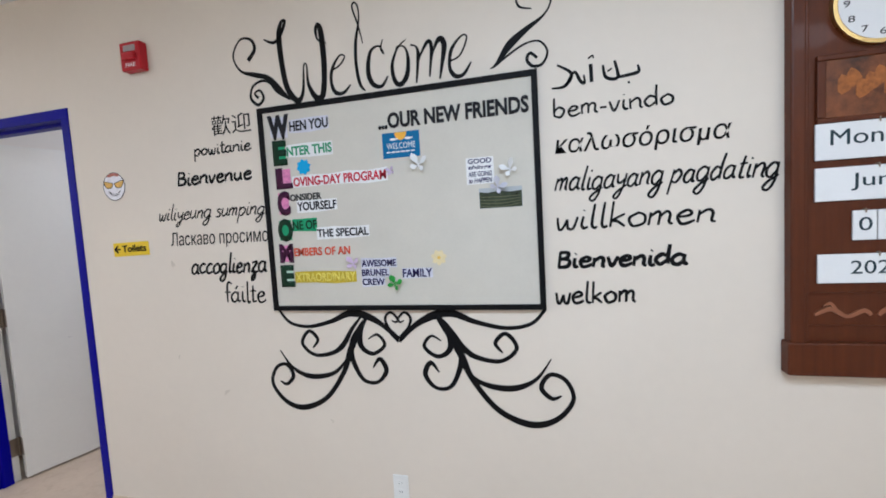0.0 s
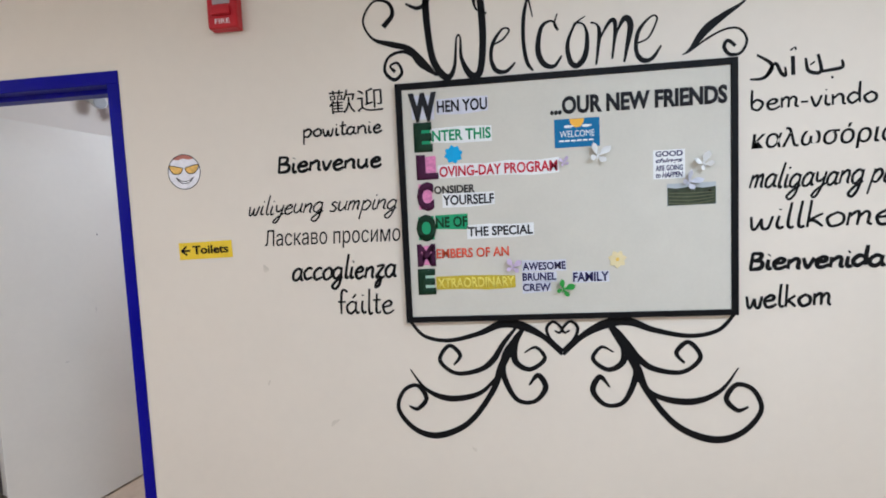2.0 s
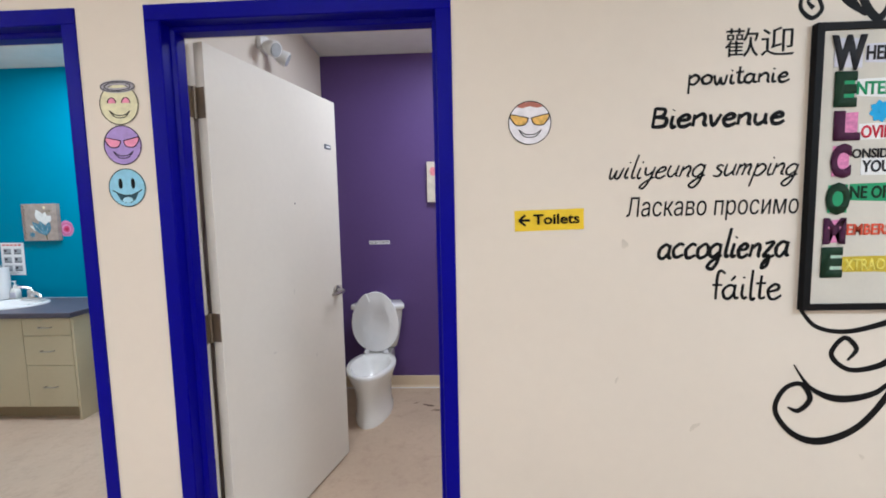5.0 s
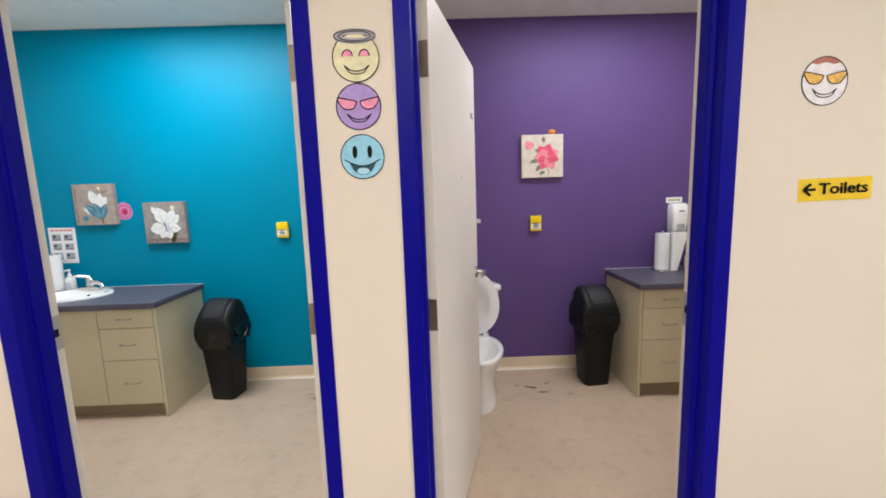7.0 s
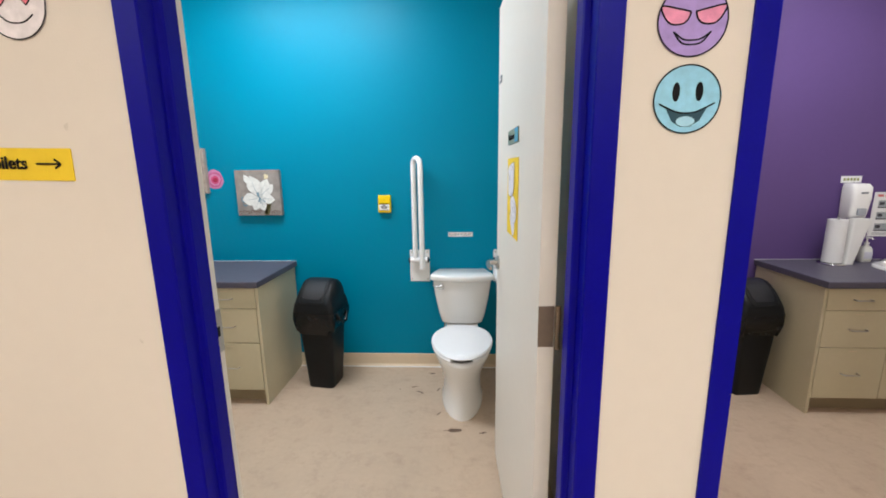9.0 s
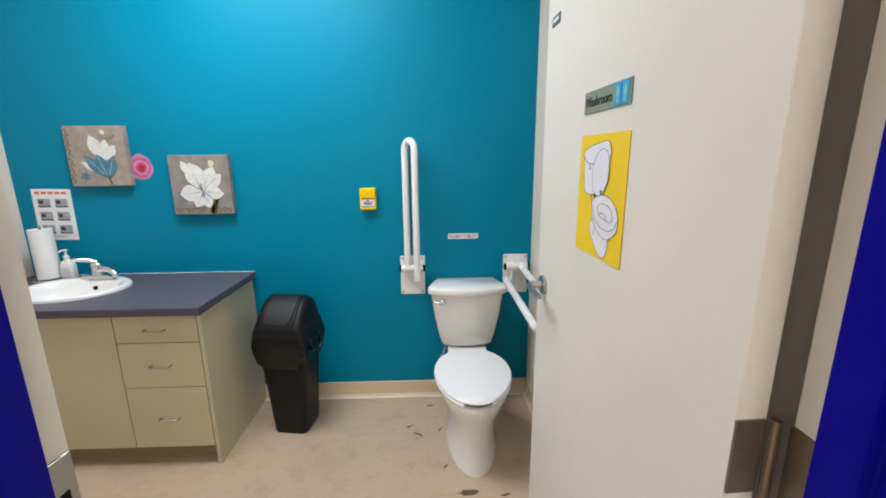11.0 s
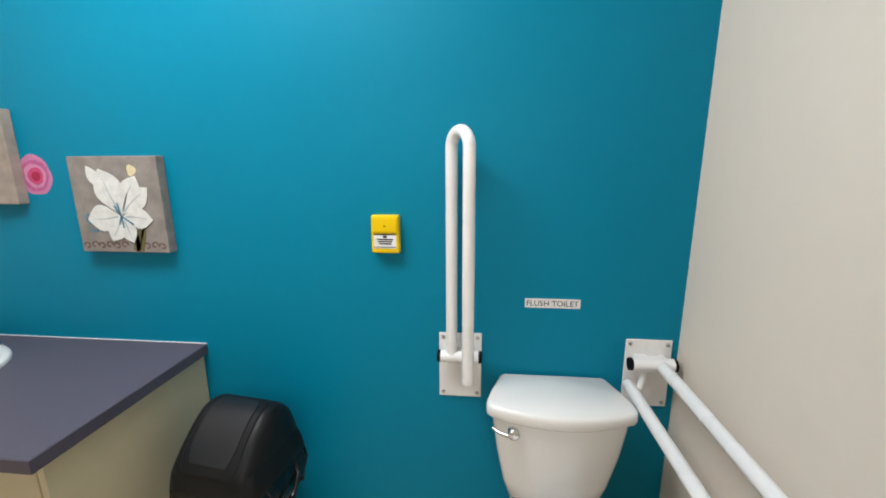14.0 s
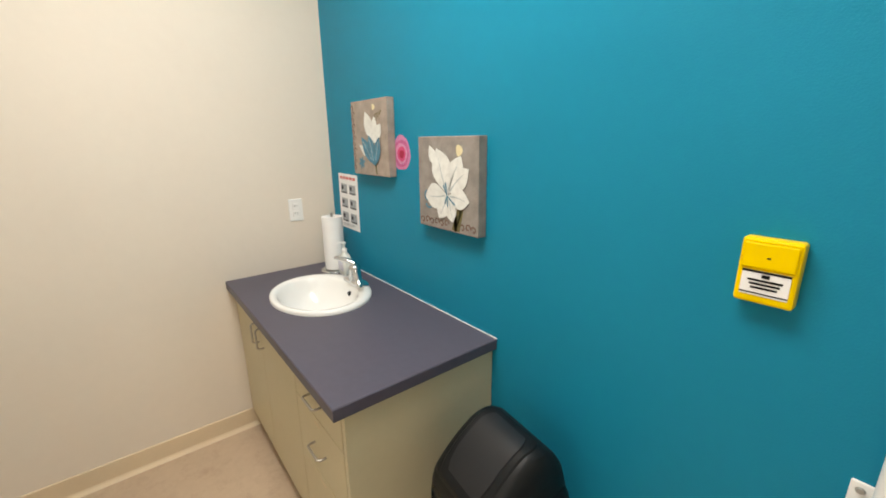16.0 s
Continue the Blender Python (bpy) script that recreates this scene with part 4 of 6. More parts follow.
def mural_scrolls():
    """The ironwork-like scrolls under the board, in two halves that mirror each other, and a heart between them."""
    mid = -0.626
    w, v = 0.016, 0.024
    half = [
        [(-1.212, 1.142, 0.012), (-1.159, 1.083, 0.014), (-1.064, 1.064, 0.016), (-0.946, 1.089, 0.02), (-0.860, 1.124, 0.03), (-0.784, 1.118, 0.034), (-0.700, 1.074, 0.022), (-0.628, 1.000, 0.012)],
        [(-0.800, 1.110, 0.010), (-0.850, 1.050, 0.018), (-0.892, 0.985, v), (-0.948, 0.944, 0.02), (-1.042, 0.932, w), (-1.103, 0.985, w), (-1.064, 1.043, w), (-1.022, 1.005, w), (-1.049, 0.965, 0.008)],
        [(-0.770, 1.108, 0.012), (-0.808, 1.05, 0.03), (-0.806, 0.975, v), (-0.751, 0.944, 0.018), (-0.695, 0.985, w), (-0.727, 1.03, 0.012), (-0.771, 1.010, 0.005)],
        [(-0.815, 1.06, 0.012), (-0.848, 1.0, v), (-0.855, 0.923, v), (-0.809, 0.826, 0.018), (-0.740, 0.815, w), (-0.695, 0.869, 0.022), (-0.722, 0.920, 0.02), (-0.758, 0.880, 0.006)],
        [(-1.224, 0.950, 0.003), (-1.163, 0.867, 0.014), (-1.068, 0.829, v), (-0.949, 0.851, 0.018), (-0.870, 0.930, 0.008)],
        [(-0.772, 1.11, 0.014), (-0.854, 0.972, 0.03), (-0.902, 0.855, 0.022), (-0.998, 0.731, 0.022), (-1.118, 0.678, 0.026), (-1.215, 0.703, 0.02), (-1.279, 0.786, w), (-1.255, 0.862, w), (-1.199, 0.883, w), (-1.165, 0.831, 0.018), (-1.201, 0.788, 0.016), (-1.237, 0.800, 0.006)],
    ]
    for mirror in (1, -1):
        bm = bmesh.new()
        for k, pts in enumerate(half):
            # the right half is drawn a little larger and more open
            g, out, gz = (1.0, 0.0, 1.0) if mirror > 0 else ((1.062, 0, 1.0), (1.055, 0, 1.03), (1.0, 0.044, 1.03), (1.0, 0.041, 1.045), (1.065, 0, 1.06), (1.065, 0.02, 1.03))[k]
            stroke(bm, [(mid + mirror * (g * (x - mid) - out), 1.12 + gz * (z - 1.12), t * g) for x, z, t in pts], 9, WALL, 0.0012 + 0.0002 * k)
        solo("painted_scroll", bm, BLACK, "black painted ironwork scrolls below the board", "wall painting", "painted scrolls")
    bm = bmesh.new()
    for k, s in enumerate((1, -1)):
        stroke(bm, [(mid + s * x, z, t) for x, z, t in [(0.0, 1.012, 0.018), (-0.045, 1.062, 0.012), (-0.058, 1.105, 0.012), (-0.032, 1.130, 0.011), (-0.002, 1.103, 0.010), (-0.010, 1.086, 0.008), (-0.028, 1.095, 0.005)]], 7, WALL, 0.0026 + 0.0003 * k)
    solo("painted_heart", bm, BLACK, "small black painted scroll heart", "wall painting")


mural_words()
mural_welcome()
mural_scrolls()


# ---- notice board and what is pinned to it ----
BF = WALL - 0.016   # face of the board


def notice_board():
    root = thing("notice_board", pose(-0.612, WALL, 1.147), "beige fabric notice board with a black frame", "notice board")
    part("panel", boxed(-0.605, 0.605, -0.016, 0.0, 0.004, 0.904), CLOTH, root)
    for a in ((-0.612, 0.612, -0.022, 0.0, -0.004, 0.018), (-0.612, 0.612, -0.022, 0.0, 0.890, 0.914), (-0.613, -0.588, -0.023, 0.0, -0.004, 0.914), (0.590, 0.613, -0.023, 0.0, -0.004, 0.914)):
        part("frame_strip", boxed(*a, 0.002), BLACK, root)


def pinned(x0, x1, z0, z1, paper, ink, text, label, tilt=0.0, backing=True, bold=0.02, lift=0.0, category="paper label"):
    cx, cz = (x0 + x1) / 2, (z0 + z1) / 2
    w, h = (x1 - x0) / 2, (z1 - z0) / 2
    root = thing("paper_label", pose(cx, BF - 0.0004 - lift, cz, 0, tilt, 0), label, category, "pinned letters on the board")
    if backing:
        rnd = random.Random(len(text) * 31 + int(cz * 1000))
        n = max(1, round(w / 0.05))
        top = [(-w + 2 * w * k / n, h + rnd.uniform(-0.003, 0.006)) for k in range(n + 1)]
        bot = [(w - 2 * w * k / n, -h - rnd.uniform(-0.003, 0.006)) for k in range(n + 1)]
        q = 0.86 if lift else 1.0
        part("backing", sheet(bmesh.new(), [(u * q, v * q) for u, v in top + bot], 0, 0.0008), paper, root)
    part("lettering", lettering(text, -w * (1.08 if lift else 0.97), w * (1.08 if lift else 0.97), -h * (1.05 if lift else 0.8), h * (1.05 if lift else 0.8), -0.0009, 0.0016, 0, bold), ink, root)
    return root


def board_contents():
    green, dgreen = flat("green_paper", (0.03, 0.30, 0.13)), flat("dark_green_paper", (0.02, 0.14, 0.06))
    pink, red = flat("pink_paper", (0.65, 0.22, 0.42), vary=0.35, scale=90), flat("red_ink", (0.55, 0.02, 0.05))
    coral, gold = flat("coral_ink", (0.70, 0.10, 0.05)), flat("gold_paper", (0.52, 0.40, 0.03))
    ink = flat("black_card", (0.012, 0.012, 0.016))
    mint, plum = flat("mint_paper", (0.45, 0.62, 0.50)), flat("plum_card", (0.05, 0.005, 0.035))
    navy, palegold = flat("navy_card", (0.02, 0.015, 0.09)), flat("pale_gold_ink", (0.75, 0.65, 0.12))
    dk = flat("dark_green_card", (0.005, 0.03, 0.012))
    initials = [("W", -1.172, -1.072, 1.916, 2.019, GREYPAPER, ink), ("E", -1.158, -1.093, 1.803, 1.908, green, dk), ("L", -1.153, -1.076, 1.698, 1.787, pink, plum), ("C", -1.157, -1.097, 1.579, 1.684, pink, plum),
                ("O", -1.165, -1.094, 1.461, 1.561, green, dk), ("M", -1.167, -1.101, 1.365, 1.447, pink, plum), ("E", -1.169, -1.105, 1.255, 1.351, mint, dk)]
    for t, x0, x1, z0, z1, pap, nk in initials:
        pinned(x0, x1, z0, z1, pap, nk, t, "large decorative initial cut from patterned card", 0, True, 0.06, 0.0012, "cut-out letter")
    rows = [("HEN YOU", -1.070, -0.876, 1.938, 1.993, GREYPAPER, ink), ("NTER THIS", -1.094, -0.866, 1.832, 1.884, PAPER, green), ("OVING-DAY PROGRAM", -1.076, -0.622, 1.697, 1.747, PAPER, red),
            ("ONSIDER", -1.095, -0.935, 1.635, 1.673, GREYPAPER, ink), ("YOURSELF", -1.063, -0.864, 1.589, 1.637, PAPER, ink), ("NE OF", -1.093, -0.969, 1.505, 1.556, green, dk), ("THE SPECIAL", -0.974, -0.722, 1.467, 1.512, PAPER, ink),
            ("EMBERS OF AN", -1.099, -0.814, 1.387, 1.433, PAPER, coral), ("EXTRAORDINARY"[1:], -1.101, -0.797, 1.270, 1.319, gold, palegold),
            ("AWESOME", -0.771, -0.607, 1.330, 1.367, GREYPAPER, navy), ("BRUNEL", -0.772, -0.643, 1.290, 1.326, GREYPAPER, navy), ("CREW", -0.772, -0.665, 1.250, 1.286, GREYPAPER, navy), ("FAMILY", -0.585, -0.451, 1.280, 1.324, GREYPAPER, navy)]
    for t, x0, x1, z0, z1, pap, nk in rows:
        backing = t not in ("ONSIDER", "EMBERS OF AN")
        pinned(x0, x1, z0, z1, pap, nk, t, "cut-out words on a paper strip pinned to the board", 0, backing, 0.022)
    solo("cut_out_lettering", lettering("...OUR NEW FRIENDS", -0.649, -0.034, 1.905, 1.970, BF, 0.003, 0, 0.035), ink, "black cut-out letters along the top of the board", "cut-out letters")
    # welcome card
    root = thing("welcome_card", pose(-0.555, BF, 1.836), "blue printed welcome card with a yellow sun", "card")
    part("sheet", boxed(-0.081, 0.081, -0.001, 0, -0.052, 0.052), flat("blue_print", (0.012, 0.14, 0.32)), root)
    part("sun", sheet(bmesh.new(), [(0.026 * math.cos(radians(a)), 0.051 + 0.032 * math.sin(radians(a))) for a in range(180, 361, 15)], -0.001, 0.0006), flat("sun_yellow", (0.85, 0.45, 0.05)), root)
    for cx in (-0.030, 0.034):
        part("cloud", sheet(bmesh.new(), oval(cx, 0.024, 0.018, 0.005, 14, 0.1), -0.0011, 0.0007), PAPER, root)
    part("lettering", lettering("WELCOME", -0.062, 0.062, -0.015, 0.009, -0.001, 0.0006), PAPER, root)
    bm = bmesh.new()
    for k in range(6):
        box(bm, -0.064 + 0.021 * k, -0.047 + 0.021 * k, -0.0016, -0.001, -0.031, -0.025)
    part("small_print", bm, PAPER, root)
    # quote card
    root = thing("quote_card", pose(-0.233, BF, 1.702), "small white card with a lettered motto", "card")
    part("sheet", boxed(-0.055, 0.055, -0.001, 0, -0.052, 0.052), PAPER, root)
    for t, z, s in (("GOOD", 0.038, 0.0), ("things", 0.012, 0.3), ("ARE GOING", -0.013, 0.0), ("to HAPPEN", -0.038, 0.2)):
        part("lettering", lettering(t, -0.047, 0.047, z - 0.010, z + 0.010, -0.001, 0.0006, s, 0.025), navy, root)
    # landscape photograph
    root = thing("photograph", pose(-0.157, BF, 1.591), "small landscape photograph of green fields under grey sky", "photograph")
    part("sheet", boxed(-0.084, 0.084, -0.001, 0, -0.040, 0.040), flat("photo_sky", (0.42, 0.45, 0.48), 0.3), root)
    part("hills", sheet(bmesh.new(), [(-0.083, -0.039), (0.083, -0.039), (0.083, 0.024), (0.04, 0.020), (0.0, 0.027), (-0.05, 0.021), (-0.083, 0.026)], -0.001, 0.0005), flat("photo_fields", (0.035, 0.045, 0.025), 0.3, 0.7, 60), root)
    bm = bmesh.new()
    for k in range(4):
        stroke(bm, [(-0.08, -0.03 + 0.012 * k, 0.003), (0.0, -0.036 + 0.013 * k, 0.004), (0.08, -0.025 + 0.010 * k, 0.002)], 4, -0.0015, 0.0004)
    part("field_rows", bm, flat("photo_rows", (0.11, 0.12, 0.06), 0.3), root)

    def butterfly(x, z, size, mat, tilt, label):
        root = thing("paper_butterfly", pose(x, BF - 0.002, z, 0, tilt, 0), label, "paper butterfly", "paper butterflies")
        for s in (1, -1):
            bm = bmesh.new()
            for ang, ln, wd in ((52, 1.0, 0.50), (-28, 0.62, 0.42)):
                pts = leaf_shape(0, 0, ang, size * ln, size * wd, 6, 1.6)
                a = [bm.verts.new((s * px, -0.002 - abs(px) * 0.75, pz)) for px, pz in pts]
                b = [bm.verts.new((s * px, -0.001 - abs(px) * 0.75, pz)) for px, pz in pts]
                bm.faces.new(a)
                bm.faces.new(b[::-1])
                for i in range(len(a)):
                    j = (i + 1) % len(a)
                    bm.faces.new((a[i], b[i], b[j], a[j]))
            part("wing", bm, mat, root)
        bm = bmesh.new()
        tube(bm, [(0, -0.003, -size * 0.3), (0, -0.004, 0), (0, -0.003, size * 0.35)], [0.001, 0.0025, 0.001], 6)
        part("body", bm, mat, root)
    butterfly(-0.484, 1.745, 0.052, PAPER, 14, "white folded paper butterfly pinned to the board")
    butterfly(-0.115, 1.695, 0.045, PAPER, -30, "white folded paper butterfly pinned to the board")
    butterfly(-0.168, 1.632, 0.045, GREYPAPER, 40, "pale paper butterfly pinned above the photograph")
    butterfly(-0.62, 1.255, 0.045, flat("leaf_green_paper", (0.05, 0.32, 0.05)), 25, "bright green paper butterfly pinned to the board")
    butterfly(-0.806, 1.346, 0.042, flat("lilac_paper", (0.62, 0.50, 0.68)), 10, "lilac paper butterfly pinned to the board")

    butterfly(-0.605, 1.728, 0.026, flat("pale_lilac_card", (0.62, 0.52, 0.70)), -15, "tiny lilac paper butterfly at the end of the pinned words")

    def blossom(x, z, size, mat, heart, n, label):
        root = thing("paper_flower", pose(x, BF - 0.001, z), label, "paper flower", "paper flowers")
        for k in range(n):
            part("petal", sheet(bmesh.new(), leaf_shape(0, 0, 360 * k / n + 12, size, size * 0.62, 6, 1.4), -0.0003 * (k % 2), 0.001), mat, root)
        part("centre", sheet(bmesh.new(), oval(0, 0, size * 0.2, size * 0.2, 12), -0.0013, 0.0012), heart, root)
    sky = flat("sky_blue_foam", (0.03, 0.36, 0.70))
    blossom(-1.013, 1.785, 0.036, sky, sky, 8, "sky blue eight-petalled foam flower on the board")
    blossom(-0.421, 1.363, 0.034, flat("cream_paper", (0.72, 0.62, 0.36)), flat("yellow_centre", (0.75, 0.5, 0.1)), 7, "cream paper flower pinned to the board")


notice_board()
board_contents()


# ---- signs, faces, alarm, socket, calendar clock ----
def toilets_sign(x, z, w, h, tilt, text, arrow, label):
    root = thing("toilets_sign", pose(x, WALL, z, 0, tilt, 0), label, "sign", "yellow toilets signs")
    bm = bmesh.new()
    n = 8
    loft(bm, [[(-w / 2 + w * k / n, -0.001 - 0.003 * math.sin(k * 1.1) ** 2, -h / 2), (-w / 2 + w * k / n, -0.001 - 0.004 * math.sin(k * 1.1) ** 2, h / 2), (-w / 2 + w * k / n, 0, h / 2), (-w / 2 + w * k / n, 0, -h / 2)] for k in range(n + 1)])
    part("card", bm, YELLOW, root)
    s = arrow
    tx0, tx1 = (-w * 0.23, w * 0.435) if s < 0 else (-w * 0.35, w * 0.075)
    part("lettering", lettering(text, tx0, tx1, -h * (0.21 if s < 0 else 0.16), h * (0.29 if s < 0 else 0.24), -0.0045, 0.0012, 0, 0.02), BLACK, root)
    bm = bmesh.new()
    a, b = (-w * 0.44, -w * 0.28) if s < 0 else (w * 0.40, w * 0.15)
    box(bm, min(a, b) + 0.004, max(a, b), -0.0060, -0.0045, h * 0.02 - (0.004 if s < 0 else 0.002), h * 0.02 + (0.004 if s < 0 else 0.002))
    for q in (1, -1):
        stroke(bm, [(a - s * (0.022 if s < 0 else 0.014), h * 0.02 + q * (0.018 if s < 0 else 0.010), 0.007 if s < 0 else 0.004), (a, h * 0.02, 0.008 if s < 0 else 0.004)], 2, -0.0045, 0.0016)
    part("arrow", bm, BLACK, root)


def face_drawing(x, z, r, kind, label):
    """A round coloured-paper face: disc with a drawn rim, eyes or glasses, and a smile."""
    skin = {"halo": (0.72, 0.69, 0.46), "violet": (0.40, 0.29, 0.62), "blue": (0.30, 0.60, 0.77), "cool": (0.80, 0.78, 0.82), "hearts": (0.78, 0.73, 0.74)}[kind]
    root = thing("face_drawing", pose(x, WALL - 0.001, z), label, "paper face", "coloured paper faces")
    part("disc", sheet(bmesh.new(), oval(0, 0, r, r, 36, 0.008), 0, 0.0015), flat("crayon_" + kind, skin, 0.8, 0.18, 45), root)
    bm = bmesh.new()
    stroke(bm, [(r * 0.985 * math.cos(radians(a)), r * 0.985 * math.sin(radians(a)), 0.0028) for a in range(0, 361, 20)], 3, -0.0015, 0.0005)
    part("outline", bm, BLACK, root)
    pinkish = flat("crayon_pink", (0.78, 0.30, 0.45), 0.8, 0.2, 60)
    if kind in ("violet", "cool"):
        tint = pinkish if kind == "violet" else flat("crayon_orange", (0.76, 0.47, 0.13), 0.8, 0.45, 70)
        for s in (1, -1):
            lens = [(0.07, 0.22), (0.40, 0.30), (0.90, 0.38), (0.80, 0.08), (0.60, -0.10), (0.30, -0.10), (0.14, 0.02)]
            part("lens", sheet(bmesh.new(), [(s * u * r, v * r) for u, v in lens], -0.0015, 0.0006), tint, root)
            bm = bmesh.new()
            stroke(bm, [(s * u * r, v * r, 0.003) for u, v in lens + lens[:1]], 4, -0.0021, 0.0006)
            part("lens_rim", bm, BLACK, root)
    elif kind == "blue":
        for s in (1, -1):
            part("eye", sheet(bmesh.new(), oval(s * r * 0.34, r * 0.22, r * 0.11, r * 0.28, 16), -0.0015, 0.0006), BLACK, root)
    elif kind == "hearts":
        for s in (1, -1):
            h = [(0, -0.26), (-0.24, 0.04), (-0.22, 0.22), (-0.1, 0.26), (0, 0.14), (0.1, 0.26), (0.22, 0.22), (0.24, 0.04)]
            part("heart_eye", sheet(bmesh.new(), [((s * 0.40 + u * 1.2) * r, (0.24 + v * 1.2) * r) for u, v in h], -0.0015, 0.0006), flat("crayon_red", (0.78, 0.20, 0.26), 0.8, 0.2, 60), root)
            bm = bmesh.new()
            stroke(bm, [((s * 0.40 + u * 1.2) * r, (0.24 + v * 1.2) * r, 0.0024) for u, v in h + h[:1]], 3, -0.0021, 0.0005)
            part("eye_line", bm, BLACK, root)
    else:
        for s in (1, -1):
            bm = sheet(bmesh.new(), [((s * 0.36 + 0.22 * math.cos(radians(a))) * r, (0.06 + 0.26 * math.sin(radians(a))) * r) for a in range(0, 181, 20)], -0.0015, 0.0006)
            part("eye", bm, pinkish, root)
            bm = bmesh.new()
            stroke(bm, [((s * 0.36 + 0.22 * math.cos(radians(a))) * r, (0.06 + 0.26 * math.sin(radians(a))) * r, 0.0028) for a in range(0, 181, 30)], 3, -0.0021, 0.0005)
            part("eye_line", bm, BLACK, root)
        bm = bmesh.new()
        stroke(bm, [((0.78 * math.cos(radians(a))) * r, (0.86 + 0.19 * math.sin(radians(a))) * r, 0.016) for a in range(0, 361, 20)], 3, -0.0015, 0.001)
        part("halo", bm, flat("crayon_grey", (0.42, 0.40, 0.44)), root)
        bm = bmesh.new()
        for q in (1.12, 0.86):
            stroke(bm, [((0.78 * q * math.cos(radians(a))) * r, (0.86 + 0.19 * q * 1.15 * math.sin(radians(a))) * r, 0.0025) for a in range(0, 361, 20)], 3, -0.0025, 0.0004)
        part("halo_line", bm, BLACK, root)
    if kind == "blue":
        up = [(-0.62, -0.22), (-0.3, -0.36), (0, -0.40), (0.3, -0.36), (0.62, -0.22)]
        part("mouth", sheet(bmesh.new(), [(u * r, v * r) for u, v in up + [(0.42, -0.62), (0.15, -0.8), (-0.15, -0.8), (-0.42, -0.62)]], -0.0015, 0.0006), flat("mouth_dark", (0.03, 0.08, 0.11)), root)
        part("tongue", sheet(bmesh.new(), oval(0, -0.64 * r, 0.28 * r, 0.15 * r, 16), -0.0021, 0.0005), flat("crayon_paleblue", (0.4, 0.68, 0.82)), root)
        bm = bmesh.new()
        stroke(bm, [(u * r, v * r, 0.003) for u, v in [(-0.82, -0.12)] + up + [(0.82, -0.12)]], 5, -0.0022, 0.0006)
    else:
        bm = bmesh.new()
        stroke(bm, [(u * r, v * r, 0.003) for u, v in ((-0.52, -0.30), (-0.25, -0.50), (0, -0.54), (0.28, -0.50), (0.54, -0.32))], 5, -0.0015, 0.0006)
        if kind != "hearts":
            stroke(bm, [(u * r, v * r, 0.003) for u, v in ((-0.52, -0.30), (-0.28, -0.60), (0, -0.66), (0.3, -0.60), (0.54, -0.32))], 5, -0.0015, 0.0007)
    part("smile", bm, BLACK, root)
    if kind == "cool":
        part("hair", sheet(bmesh.new(), [(r * 0.96 * math.cos(radians(a)), r * 0.96 * math.sin(radians(a))) for a in range(50, 131, 10)] + [(-0.35 * r, 0.68 * r), (0, 0.76 * r), (0.35 * r, 0.68 * r)], -0.0015, 0.0005), flat("crayon_rust", (0.46, 0.17, 0.13)), root)


toilets_sign(-2.053, 1.462, 0.232, 0.070, -1.0, "Toilets", -1, "yellow toilets sign with an arrow")
toilets_sign(-4.952, 1.501, 0.245, 0.071, 1.5, "Toilets", 1, "yellow toilets sign with an arrow beside the doorway")
face_drawing(-3.517, 1.890, 0.069, "halo", "pale yellow paper face with a halo")
face_drawing(-3.517, 1.752, 0.067, "violet", "violet paper face wearing pink glasses")
face_drawing(-3.514, 1.606, 0.066, "blue", "light blue smiling paper face")
face_drawing(-2.117, 1.785, 0.071, "cool", "white paper face with orange glasses")
face_drawing(-4.894, 1.828, 0.071, "hearts", "white paper face with red heart eyes")


def fire_alarm(x, z):
    root = thing("fire_alarm", pose(x, WALL, z), "red wall fire alarm pull station with white lettering", "fire alarm")
    part("body", boxed(-0.060, 0.060, -0.042, 0, -0.066, 0.066, 0.006), RED, root)
    part("handle", boxed(-0.038, 0.038, -0.056, -0.042, -0.02, 0.012, 0.004), RED, root)
    part("window", boxed(-0.035, 0.035, -0.0435, -0.042, 0.022, 0.05), flat("alarm_glass", (0.35, 0.30, 0.30), 0.15), root, "pale clear window")
    part("lettering", lettering("FIRE", -0.03, 0.03, -0.05, -0.032, -0.042, 0.001), PAPER, root)


def outlet(m, switch, label):
    root = thing("wall_switch" if switch else "wall_outlet", m, label, "switch" if switch else "outlet")
    part("cover", boxed(-0.036, 0.036, -0.006, 0, -0.058, 0.058, 0.003), WHITE, root)
    for z in (0.02, -0.02):
        sock = part("socket", boxed(-0.017, 0.017, -0.008, -0.006, z - 0.015, z + 0.015, 0.002), WHITE, root)
        bm = bmesh.new()
        for sx in (-0.006, 0.006):
            box(bm, sx - 0.001, sx + 0.001, -0.0085, -0.0078, z - 0.002, z + 0.007)
        part("slots", bm, BLACK, sock)


